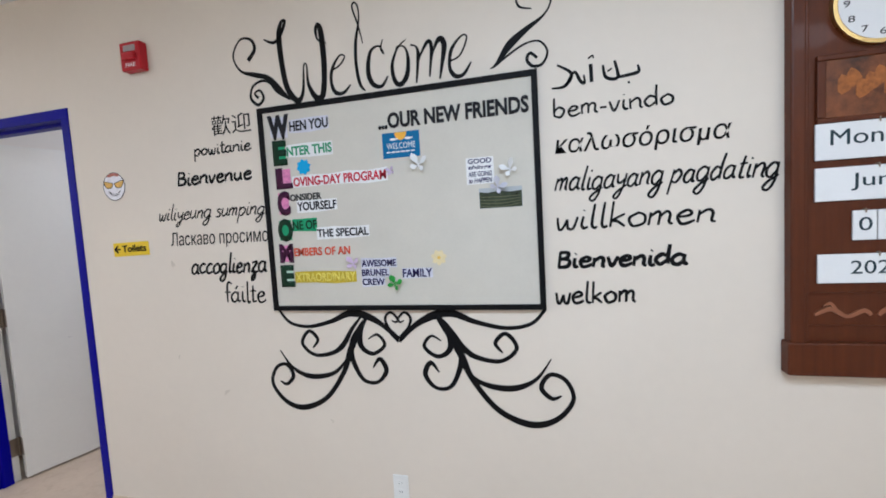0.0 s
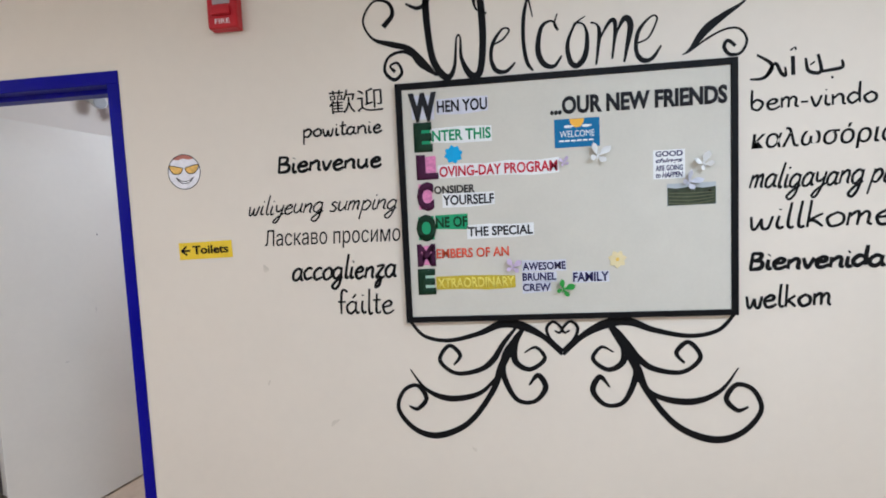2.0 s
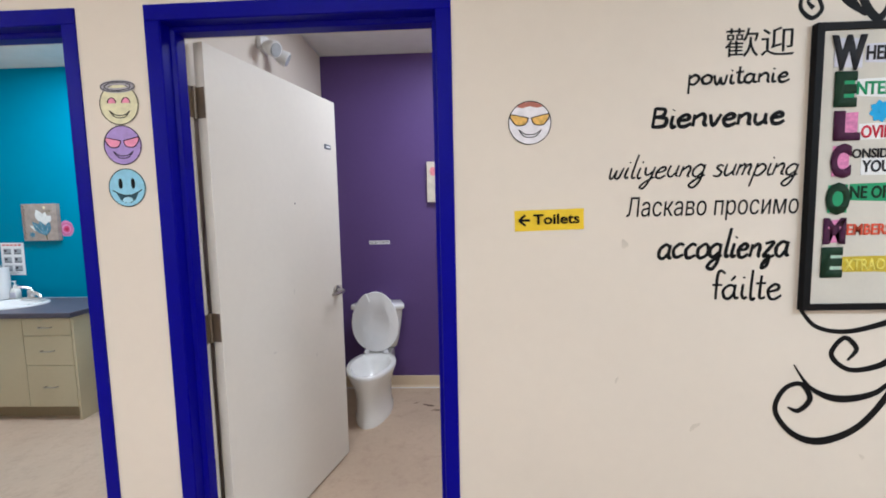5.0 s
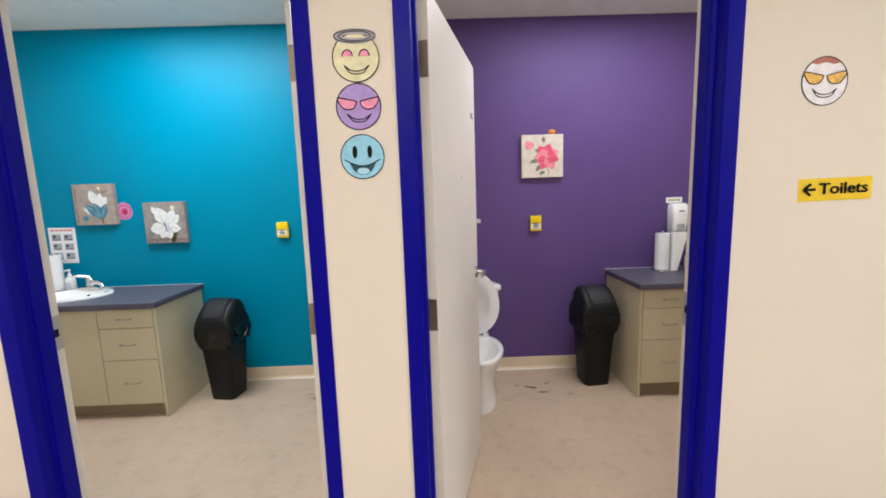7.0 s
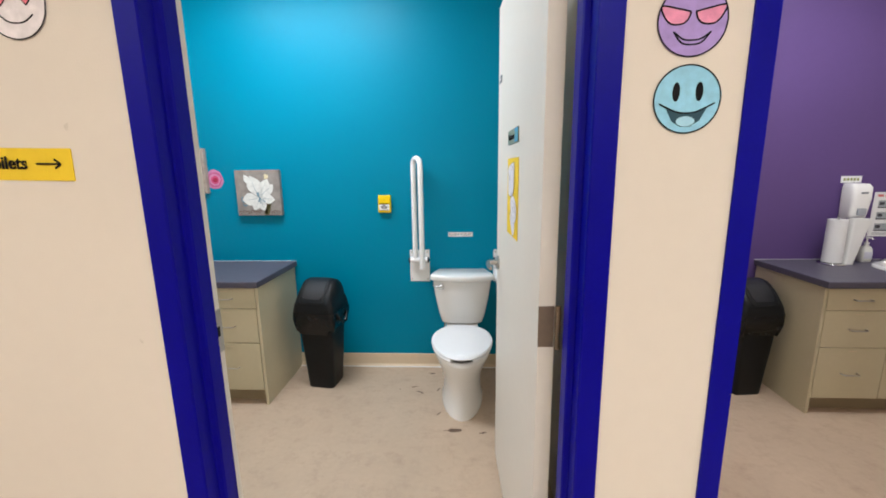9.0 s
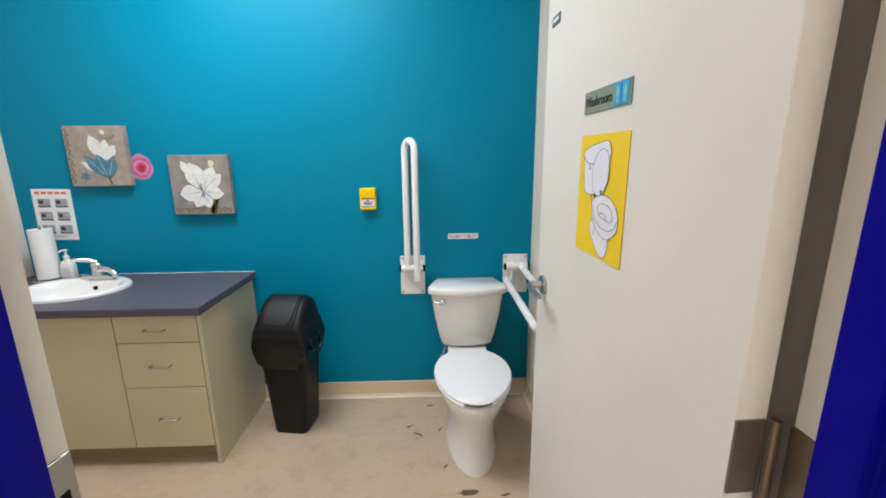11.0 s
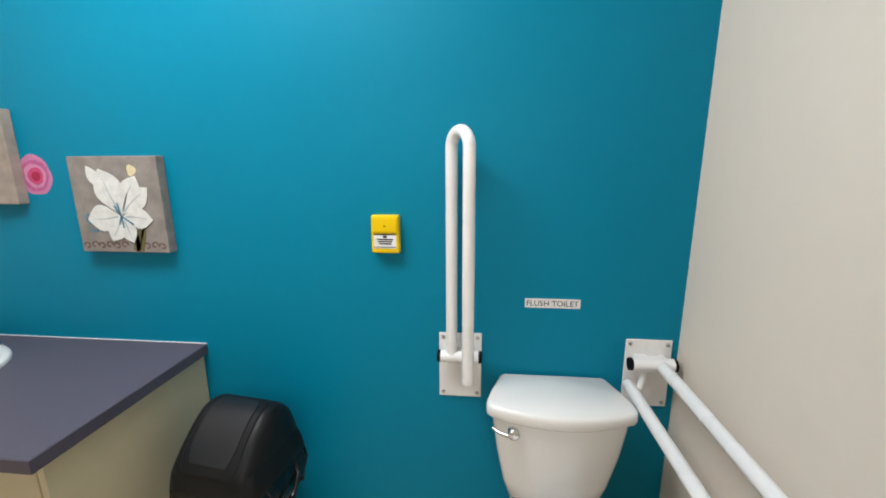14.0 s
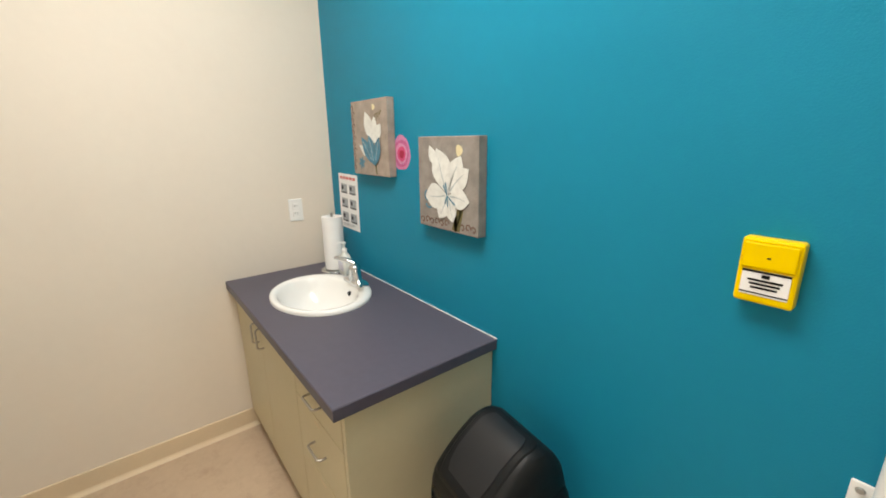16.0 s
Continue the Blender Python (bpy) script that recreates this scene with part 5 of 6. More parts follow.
def calendar_clock():
    root = thing("calendar_clock", pose(1.037, WALL, 0.92), "reddish-brown wooden wall calendar with a clock", "wall calendar")
    part("back_board", boxed(-0.225, 0.225, -0.024, 0, 0.10, 1.62), WOOD, root)
    for s in (1, -1):
        part("stile", boxed(*sorted((s * 0.198, s * 0.24)), -0.045, 0, 0.10, 1.50, 0.006), WOOD, root)
        part("moulding", boxed(*sorted((s * 0.185, s * 0.198)), -0.034, 0, 0.10, 1.50, 0.004), WOOD, root)
    part("bottom_rail", boxed(-0.25, 0.25, -0.05, 0, 0.0, 0.115, 0.006), WOOD, root)
    part("cornice", boxed(-0.26, 0.26, -0.07, 0, 1.5, 1.56, 0.01), WOOD, root)
    part("panel_ridge", boxed(-0.184, 0.184, -0.028, -0.024, 0.275, 0.28), WOOD, root)
    part("panel_ridge", boxed(-0.184, 0.184, -0.028, -0.024, 0.165, 0.17), WOOD, root)
    bm = bmesh.new()
    for s in (1, -1):
        stroke(bm, [(s * 0.165, 0.205, 0.01), (s * 0.12, 0.225, 0.016), (s * 0.075, 0.20, 0.012), (s * 0.03, 0.22, 0.014), (s * 0.01, 0.205, 0.01)], 6, -0.024, 0.006)
        stroke(bm, [(s * 0.10, 0.215, 0.006), (s * 0.12, 0.243, 0.010), (s * 0.14, 0.235, 0.004)], 5, -0.024, 0.005)
    part("carving", bm, flat("carved_wood", (0.26, 0.10, 0.05), 0.4), root, "pale carved scroll ornament")
    for t, x0, x1, z0, z1, tx0, tx1 in (("Monday", -0.168, 0.168, 0.715, 0.832, -0.128, 0.128), ("June", -0.168, 0.168, 0.582, 0.690, -0.072, 0.075), ("0", -0.065, -0.002, 0.452, 0.548, -0.05, -0.014), ("1", 0.002, 0.065, 0.452, 0.548, 0.022, 0.042), ("2022", -0.16, 0.168, 0.312, 0.408, -0.07, 0.07)):
        card = part("date_card", boxed(x0, x1, -0.034, -0.026, z0, z1, 0.002), PAPER, root, "white date card on small hooks")
        part("lettering", lettering(t, tx0, tx1, z0 + 0.03, z1 - 0.022, -0.034, 0.001), flat("card_ink", (0.02, 0.04, 0.05)), card)
        bm = bmesh.new()
        tube(bm, [((x0 + x1) / 2, -0.024, z1 + 0.004), ((x0 + x1) / 2, -0.038, z1 + 0.006), ((x0 + x1) / 2, -0.038, z1 - 0.008)], 0.002, 6)
        part("hook", bm, BRONZE, card)
    part("picture", boxed(-0.14, 0.14, -0.030, -0.024, 0.85, 1.03), flat("amber_picture", (0.14, 0.045, 0.015), 0.35, 0.9, 25), root, "dark amber woodland picture")
    amber = flat("amber_trees", (0.30, 0.10, 0.02), 0.4, 0.6, 60)
    for k in range(9):
        part("picture_tree", sheet(bmesh.new(), oval(-0.09 + 0.024 * k, 0.95 + 0.02 * math.sin(k * 2.1), 0.020, 0.030, 10, 0.15), -0.030 - 0.0002 * (k % 3), 0.0008), amber, root)
    for a in ((-0.165, 0.165, 0.833, 0.85), (-0.165, 0.165, 1.03, 1.047), (-0.165, -0.14, 0.8505, 1.0295), (0.14, 0.165, 0.8505, 1.0295)):
        part("picture_frame", boxed(a[0], a[1], -0.036, -0.024, a[2], a[3], 0.003), WOOD, root)
    brass = material("brass", (0.55, 0.40, 0.16), 0.3, 1)
    bm = bmesh.new()
    tube(bm, [(0, -0.024, 1.19), (0, -0.042, 1.19)], [0.128, 0.128], 40)
    dial = part("clock", bm, brass, root, "brass-rimmed white clock", 40)
    bm = bmesh.new()
    tube(bm, [(0, -0.040, 1.19), (0, -0.044, 1.19)], 0.116, 40)
    part("dial", bm, PAPER, dial)
    for k in range(1, 13):
        a = radians(90 - 30 * k)
        cx, cz = 0.094 * math.cos(a), 1.19 + 0.094 * math.sin(a)
        part("numeral", lettering(str(k), cx - 0.009, cx + 0.009, cz - 0.010, cz + 0.010, -0.044, 0.0006), BLACK, dial)
    bm = bmesh.new()
    stroke(bm, [(0.01, 1.187, 0.005), (-0.085, 1.215, 0.003)], 2, -0.0446, 0.0008)
    part("minute_hand", bm, BLACK, dial)
    bm = bmesh.new()
    stroke(bm, [(0, 1.19, 0.006), (0.045, 1.215, 0.004)], 2, -0.0456, 0.0008)
    part("hour_hand", bm, BLACK, dial)


fire_alarm(-1.879, 2.384)
outlet(pose(-0.662, WALL, 0.335), False, "white duplex wall outlet on the cream wall")
calendar_clock()


# ---- washroom walls: canvases, notices, boxes ----
def canvas(name, x, z, w, h, tilt, label, base):
    root = thing(name, pose(x, BACK, z, 0, tilt, 0), label, "canvas picture", "flower canvases")
    part("canvas", boxed(-w / 2, w / 2, -0.036, 0.0, -h / 2, h / 2, 0.003), base, root)
    return root


CF = -0.036  # canvas face in its own space
LINEN = material("grey_linen_paint", (0.25, 0.225, 0.205), 0.75, 0, 0.30, 22, 0.4, 220)
TAUPE = material("taupe_linen_paint", (0.33, 0.275, 0.235), 0.75, 0, 0.30, 22, 0.4, 220)
IVORY = material("ivory_linen_paint", (0.62, 0.56, 0.47), 0.75, 0, 0.18, 22, 0.4, 220)
PETALW = material("white_petal_paint", (0.66, 0.67, 0.64), 0.6, 0, 0.18, 40, 0.3, 150)
PETALG = material("grey_petal_shadow", (0.40, 0.45, 0.46), 0.6, 0, 0.25, 40)
BLUEP = material("blue_leaf_paint", (0.07, 0.20, 0.28), 0.6, 0, 0.5, 40)
OLIVE = material("olive_stem_paint", (0.13, 0.115, 0.05), 0.6, 0, 0.4, 40)
SCROLL = material("brown_scroll_paint", (0.13, 0.075, 0.055), 0.6, 0, 0.3, 40)
PINKP = material("pink_petal_paint", (0.66, 0.09, 0.16), 0.6, 0, 0.45, 45, 0.3, 150)
PINKL = material("pale_pink_petal_paint", (0.72, 0.24, 0.28), 0.6, 0, 0.35, 45)
CREAMDOT = material("cream_bud_paint", (0.66, 0.58, 0.36), 0.6, 0, 0.2, 40)


def scroll_band(parent, pts):
    for cx, cz, s in pts:
        bm = bmesh.new()
        stroke(bm, [(cx + 0.014 * s * math.cos(a * 0.9) * (1 - a / 9), cz + 0.014 * math.sin(a * 0.9) * (1 - a / 9), 0.005) for a in range(7)], 3, CF, 0.0006)
        part("scroll", bm, SCROLL, parent, "brown scrollwork")


def lily_canvas():
    c = canvas("lily_canvas", -5.433, 1.339, 0.322, 0.322, 0.0, "grey canvas painted with a white lily", LINEN)
    scroll_band(c, [(-0.14 + 0.028 * k, -0.140 + 0.004 * (k % 2), 1 if k % 2 else -1) for k in range(11) if k not in (6, 7)])
    bm = bmesh.new()
    for x0, lean, w in ((0.05, 0.045, 0.022), (0.07, 0.02, 0.018), (0.06, -0.03, 0.016)):
        stroke(bm, [(x0 - 0.01, -0.155, w), (x0 + lean * 0.4, -0.09, w), (x0 + lean, -0.02, w * 0.5)], 5, CF, 0.0008)
    part("stems", bm, OLIVE, c)
    for k, (cx, cz, t, l, w) in enumerate(((0.01, -0.03, 62, 0.145, 0.080), (0.01, -0.03, 40, 0.138, 0.072), (0.01, -0.036, 111, 0.168, 0.105), (0.01, -0.036, 186, 0.128, 0.092), (0.01, -0.036, -7, 0.112, 0.070), (0.01, -0.036, 288, 0.095, 0.060), (0.01, -0.036, 241, 0.098, 0.064))):
        p = part("petal", sheet(bmesh.new(), leaf_shape(cx, cz, t, l, w, 8, 1.25), CF - 0.0009 - 0.0004 * k, 0.0012), PETALW, c)
        a = radians(t)
        bm = bmesh.new()
        stroke(bm, [(cx + 0.015 * math.cos(a), cz + 0.015 * math.sin(a), 0.006), (cx + l * 0.45 * math.cos(a + 0.06), cz + l * 0.45 * math.sin(a + 0.06), 0.004), (cx + l * 0.8 * math.cos(a), cz + l * 0.8 * math.sin(a), 0.001)], 4, CF - 0.0021 - 0.0004 * k, 0.0004)
        part("petal_vein", bm, PETALG, p)
    part("bud", sheet(bmesh.new(), leaf_shape(-0.055, 0.06, 118, 0.08, 0.042), CF - 0.0008, 0.001), PETALW, c)
    bm = bmesh.new()
    for t, l in ((250, 0.03), (275, 0.04), (325, 0.05), (120, 0.04), (100, 0.045)):
        a = radians(t)
        stroke(bm, [(0.01, -0.036, 0.004), (0.01 + l * math.cos(a), -0.036 + l * math.sin(a), 0.006)], 2, CF - 0.0052, 0.0006)
    part("stamens", bm, BLUEP, c)
    part("small_flower", sheet(bmesh.new(), oval(0.068, 0.115, 0.016, 0.018, 14, 0.12), CF, 0.001), CREAMDOT, c)
    bm = bmesh.new()
    for cx, cz, t in ((-0.105, -0.045, 120), (-0.10, -0.07, 200), (-0.075, -0.06, 60), (-0.07, -0.08, 330)):
        stroke(bm, [(cx + 0.02 * math.cos(radians(t + a)), cz + 0.02 * math.sin(radians(t + a)), 0.007) for a in range(0, 200, 50)], 4, CF, 0.0007)
    part("blue_leaves", bm, BLUEP, c)


def tulip_canvas():
    c = canvas("tulip_canvas", -5.962, 1.498, 0.312, 0.316, 0.0, "taupe canvas painted with a white and blue tulip", TAUPE)
    scroll_band(c, [(-0.142 + 0.004 * (k % 2), -0.13 + 0.026 * k, 1 if k % 2 else -1) for k in range(11)])
    bm = bmesh.new()
    stroke(bm, [(0.055, -0.15, 0.012), (0.05, -0.12, 0.010), (0.045, -0.08, 0.009)], 5, CF, 0.0007)
    part("stem", bm, OLIVE, c)
    for k, (cx, cz, t, l, w) in enumerate(((0.03, -0.02, 112, 0.14, 0.07), (0.035, -0.03, 80, 0.12, 0.06), (0.05, -0.02, 55, 0.095, 0.05), (0.02, -0.09, 150, 0.125, 0.035))):
        part("petal", sheet(bmesh.new(), leaf_shape(cx, cz, t, l, w, 8, 1.2), CF - 0.0007 - 0.0004 * k, 0.001), PETALW, c)
    for k, (cx, cz, t, l, w) in enumerate(((0.04, -0.11, 132, 0.155, 0.06), (0.045, -0.115, 108, 0.135, 0.065), (0.05, -0.115, 72, 0.125, 0.055))):
        p = part("blue_petal", sheet(bmesh.new(), leaf_shape(cx, cz, t, l, w, 8, 1.0), CF - 0.0026 - 0.0004 * k, 0.001), BLUEP, c)
        bm = bmesh.new()
        a = radians(t)
        stroke(bm, [(cx + l * 0.15 * math.cos(a), cz + l * 0.15 * math.sin(a), 0.002), (cx + l * 0.85 * math.cos(a), cz + l * 0.85 * math.sin(a), 0.003)], 2, CF - 0.0037 - 0.0004 * k, 0.0004)
        part("petal_vein", bm, PETALG, p)
    bm = bmesh.new()
    for k in range(6):
        sheet(bm, leaf_shape(-0.075, -0.105, 60 * k + 15, 0.03, 0.014, 5), CF - 0.0002 * k, 0.0007)
    part("small_blossom", bm, BLUEP, c)
    part("small_flower", sheet(bmesh.new(), oval(0.05, 0.125, 0.012, 0.012, 12, 0.12), CF, 0.001), CREAMDOT, c)
    bm = bmesh.new()
    for k in range(4):
        stroke(bm, [(0.06 + 0.012 * k, 0.06 + 0.01 * k, 0.004), (0.055 + 0.018 * k, 0.085 + 0.008 * k, 0.005), (0.07 + 0.013 * k, 0.1, 0.003)], 4, CF, 0.0005)
    part("twig", bm, OLIVE, c)


def peony_canvas():
    c = canvas("peony_canvas", -2.449, 1.758, 0.326, 0.330, 0.0, "ivory canvas painted with a pink peony", IVORY)
    for k, (t, l, w) in enumerate(((20, 0.105, 0.08), (75, 0.10, 0.08), (130, 0.10, 0.08), (185, 0.10, 0.07), (215, 0.09, 0.05), (250, 0.11, 0.08), (300, 0.12, 0.09), (340, 0.105, 0.08))):
        part("petal", sheet(bmesh.new(), leaf_shape(0.03, 0.0, t, l, w, 7, 0.8), CF - 0.0006 - 0.0003 * k, 0.001), PINKP if k % 3 else PINKL, c)
    for k, (dx, dz) in enumerate(((0.01, 0.03), (0.05, 0.04), (0.035, 0.01), (0.065, 0.015))):
        part("inner_petal", sheet(bmesh.new(), oval(dx, dz, 0.028, 0.022, 14, 0.12, k), CF - 0.0034 - 0.0003 * k, 0.0008), PINKP if k % 2 else PINKL, c)
    part("bud", sheet(bmesh.new(), oval(-0.105, 0.085, 0.036, 0.034, 16, 0.1), CF, 0.001), PINKL, c)
    for x, z, t, l in ((-0.02, -0.02, 200, 0.09), (0.0, -0.06, 225, 0.08), (0.01, 0.1, 95, 0.05), (0.02, -0.12, 200, 0.05), (-0.06, 0.05, 340, 0.05)):
        part("leaf", sheet(bmesh.new(), leaf_shape(x, z, t, l, 0.032), CF, 0.0005), material("grey_green_leaf", (0.20, 0.18, 0.13), 0.7, 0, 0.4, 40), c)
    bm = bmesh.new()
    stroke(bm, [(0.03, -0.08, 0.004), (0.05, -0.12, 0.003), (0.045, -0.15, 0.004)], 5, CF, 0.0005)
    part("stem", bm, OLIVE, c)
    # small orange pumpkin on its top edge
    root = thing("pumpkin_ornament", pose(-2.372, BACK - 0.02, 1.923), "tiny orange pumpkin ornament on the canvas edge", "ornament")
    bm = bmesh.new()
    n = 24
    loft(bm, [[(r * (1 - 0.07 * abs(math.cos(4 * 2 * math.pi * k / n))) * math.cos(2 * math.pi * k / n), r * math.sin(2 * math.pi * k / n) * 0.8, z) for k in range(n)] for r, z in ((0.010, 0.0), (0.024, 0.006), (0.029, 0.018), (0.024, 0.032), (0.008, 0.037))])
    part("fruit", bm, flat("orange_resin", (0.75, 0.26, 0.015), 0.35), root, "", 60)


def rose_sticker():
    root = thing("rose_sticker", pose(-5.766, BACK, 1.438), "pink rose cut-out stuck on the teal wall", "wall sticker")
    rnd = random.Random(4)
    for k, (r, col) in enumerate(((0.069, (0.52, 0.20, 0.36)), (0.055, (0.46, 0.11, 0.25)), (0.042, (0.56, 0.24, 0.38)), (0.030, (0.55, 0.07, 0.18)), (0.017, (0.35, 0.02, 0.06)))):
        part("petal_ring", sheet(bmesh.new(), oval(0.002 * k, -0.001 * k, r, r * 0.97, 30, 0.035, rnd.uniform(0, 6)), -0.0006 * k, 0.0007), flat("rose_pink", col, 0.6, 0.2, 60), root)


def washing_notice(x, z, w, h, tilt, label):
    root = thing("handwashing_notice", pose(x, BACK, z, 0, tilt, 0), label, "notice", "handwashing notices")
    part("sheet", boxed(-w / 2, w / 2, -0.0015, 0, -h / 2, h / 2), PAPER, root)
    coral = flat("notice_red", (0.62, 0.16, 0.15))
    bm = bmesh.new()
    for k in range(5):
        box(bm, -w * 0.42 + k * w * 0.17, -w * 0.42 + k * w * 0.17 + w * 0.13, -0.0022, -0.0015, h * 0.40, h * 0.45)
    part("heading", bm, coral, root, "red heading bars")
    grey, dark = flat("notice_grey", (0.34, 0.36, 0.38), 0.7, 0.5, 120), flat("notice_dark", (0.05, 0.05, 0.06))
    for i in range(2):
        for j in range(3):
            cx, cz = (-0.22 + 0.44 * i) * w, (0.23 - 0.26 * j) * h
            p = part("panel", boxed(cx - w * 0.16, cx + w * 0.16, -0.0021, -0.0015, cz - h * 0.085, cz + h * 0.085), grey, root)
            bm = bmesh.new()
            box(bm, cx - w * 0.16, cx + w * 0.16, -0.0026, -0.0021, cz - h * 0.085, cz - h * 0.06)
            box(bm, cx - w * 0.13, cx - w * 0.02, -0.0026, -0.0021, cz - h * 0.02, cz + h * 0.05)
            part("drawing", bm, dark, p)
    bm = bmesh.new()
    for k in range(3):
        box(bm, -w * 0.4, w * (0.3 - 0.1 * k), -0.0022, -0.0015, -h * (0.42 + 0.02 * k), -h * (0.412 + 0.02 * k))
    part("small_print", bm, grey, root)


def alarm_box(x, z, label):
    root = thing("emergency_call_box", pose(x, BACK, z), label, "call box", "yellow call boxes")
    part("case", boxed(-0.045, 0.045, -0.030, 0, -0.061, 0.061, 0.005), YELLOWP, root)
    part("cover", boxed(-0.040, 0.040, -0.034, -0.030, 0.006, 0.054, 0.003), YELLOWP, root)
    lab = part("label_plate", boxed(-0.036, 0.036, -0.0315, -0.030, -0.045, 0.002), PAPER, root, "white instruction label")
    bm = bmesh.new()
    box(bm, -0.036, 0.036, -0.0322, -0.0315, -0.002, 0.002)
    for k in range(3):
        box(bm, -0.026 + 0.003 * k, 0.026 - 0.003 * k, -0.0322, -0.0315, -0.018 - 0.007 * k, -0.014 - 0.007 * k)
    box(bm, -0.006, 0.006, -0.0322, -0.0315, -0.011, -0.004)
    box(bm, -0.036, 0.036, -0.0322, -0.0315, -0.042, -0.0395)
    part("print_bars", bm, BLACK, lab)
    part("keyhole", boxed(-0.003, 0.003, -0.0345, -0.034, 0.026, 0.029), BLACK, root)


def flush_label(x, z, label):
    root = thing("flush_label", pose(x, BACK, z), label, "label", "flush labels")
    part("strip", boxed(-0.088, 0.088, -0.0015, 0, -0.0155, 0.0155), PAPER, root)
    part("lettering", lettering("FLUSH TOILET", -0.082, 0.082, -0.009, 0.009, -0.0015, 0.0006), BLACK, root)


def towel_roll(x, y, h, label, holder=True):
    root = thing("paper_towel_roll", pose(x, y, 0.833), label, "paper towel roll", "paper towel rolls")
    bm = bmesh.new()
    lathe(bm, [(0.07, 0.0), (0.075, 0.004), (0.07, 0.009), (0.01, 0.010)], 28)
    part("holder_base", bm, CHROME, root, "", 40)
    r = 0.052
    bm = bmesh.new()
    n = 36
    prof = [(0.02, 0.016), (r, 0.014), (r, 0.015 + h), (0.02, 0.015 + h), (0.02, 0.016)]
    loft(bm, [[(q * math.cos(2 * math.pi * k / n), q * math.sin(2 * math.pi * k / n), z) for k in range(n)] for q, z in prof], False, False)
    part("paper_roll", bm, material("towel_paper", (0.80, 0.80, 0.79), 0.95, 0, 0.03, 12, 0.5, 140), root, "", 40)
    bm = bmesh.new()
    tube(bm, [(0, 0, 0.008), (0, 0, h + 0.03), (0, 0, h + 0.034)], [0.006, 0.006, 0.008], 10)
    part("holder_post", bm, NICKEL, root, "", 50)


def soap_bottle(x, y, label):
    root = thing("soap_bottle", pose(x, y, 0.833), label, "soap bottle", "soap bottles")
    bm = bmesh.new()
    loft(bm, [rounded(w, d, 0.017, z) for w, d, z in ((0.062, 0.045, 0.0), (0.068, 0.050, 0.006), (0.068, 0.050, 0.08), (0.055, 0.042, 0.10), (0.028, 0.028, 0.112), (0.026, 0.026, 0.12))])
    part("bottle", bm, flat("milky_plastic", (0.74, 0.75, 0.70), 0.3, 0.03), root, "", 50)
    part("label_plate", boxed(-0.026, 0.026, -0.0262, -0.0248, 0.025, 0.07), GREYPAPER, root)
    bm = bmesh.new()
    lathe(bm, [(0.014, 0.12), (0.014, 0.132), (0.005, 0.134), (0.005, 0.158), (0.010, 0.160), (0.010, 0.168)], 16)
    tube(bm, [(0, 0, 0.164), (0, -0.03, 0.166), (0, -0.04, 0.158)], 0.0045, 8)
    part("pump", bm, WHITE, root, "white pump head", 50)


def soap_dispenser(x, z):
    root = thing("soap_dispenser", pose(x, BACK, z), "white wall-mounted soap dispenser", "dispenser")
    bm = bmesh.new()
    loft(bm, [[(px, -0.002 - (py + d / 2), zz) for px, py, _ in rounded(w, d, 0.025, 0)] for w, d, zz in ((0.10, 0.07, -0.115), (0.115, 0.095, -0.10), (0.125, 0.11, 0.02), (0.128, 0.105, 0.095), (0.115, 0.085, 0.118))])
    part("case", bm, WHITE, root, "", 45)
    part("sight_window", boxed(-0.022, 0.022, -0.1125, -0.1105, 0.055, 0.066, 0.001), flat("dispenser_window", (0.18, 0.2, 0.22), 0.3), root)
    part("push_bar", boxed(-0.028, 0.028, -0.116, -0.105, -0.085, -0.04, 0.004), flat("dispenser_grey", (0.35, 0.37, 0.4), 0.35), root, "grey push bar")
    root = thing("dispenser_label", pose(x, BACK, z + 0.145), "small white printed label above the dispenser", "label")
    part("strip", boxed(-0.066, 0.066, -0.0015, 0, -0.022, 0.022), PAPER, root)
    bm = bmesh.new()
    for k in range(5):
        box(bm, -0.05 + 0.021 * k, -0.035 + 0.021 * k, -0.0021, -0.0015, -0.009, 0.009)
    part("print_bars", bm, flat("label_olive", (0.28, 0.30, 0.12)), root)


def towel_sleeve(x, y):
    """Tall tapering white holder standing beside the roll."""
    root = thing("towel_sleeve", pose(x, y, 0.833), "white tapered paper sleeve leaning beside the towel roll", "paper sleeve")
    bm = bmesh.new()
    loft(bm, [rounded(w, 0.05, 0.012, z, cx, 0.0) for w, z, cx in ((0.055, 0.0, -0.02), (0.085, 0.15, 0.0), (0.12, 0.30, 0.02))])
    part("sleeve", bm, WHITE, root, "", 40)


def emergency_light():
    root = thing("emergency_light", pose(PX0, 2.62, 2.47), "white twin-head emergency light on the partition wall", "emergency light")
    part("base", boxed(0.0, 0.03, -0.06, 0.06, -0.03, 0.06, 0.006), WHITE, root)
    for s in (-1, 1):
        bm = bmesh.new()
        tube(bm, [(0.02, s * 0.03, 0.0), (0.06, s * 0.055, -0.02)], 0.008, 8)
        tube(bm, [(0.045, s * 0.05, -0.015), (0.075, s * 0.062, -0.03), (0.115, s * 0.075, -0.05), (0.12, s * 0.077, -0.053)], [0.02, 0.036, 0.045, 0.042], 18)
        head = part("lamp_head", bm, WHITE, root, "", 50)
        bm = bmesh.new()
        tube(bm, [(0.12, s * 0.077, -0.053), (0.123, s * 0.078, -0.0545)], [0.038, 0.034], 18)
        part("lens", bm, flat("lamp_lens", (0.45, 0.47, 0.48), 0.15), head)


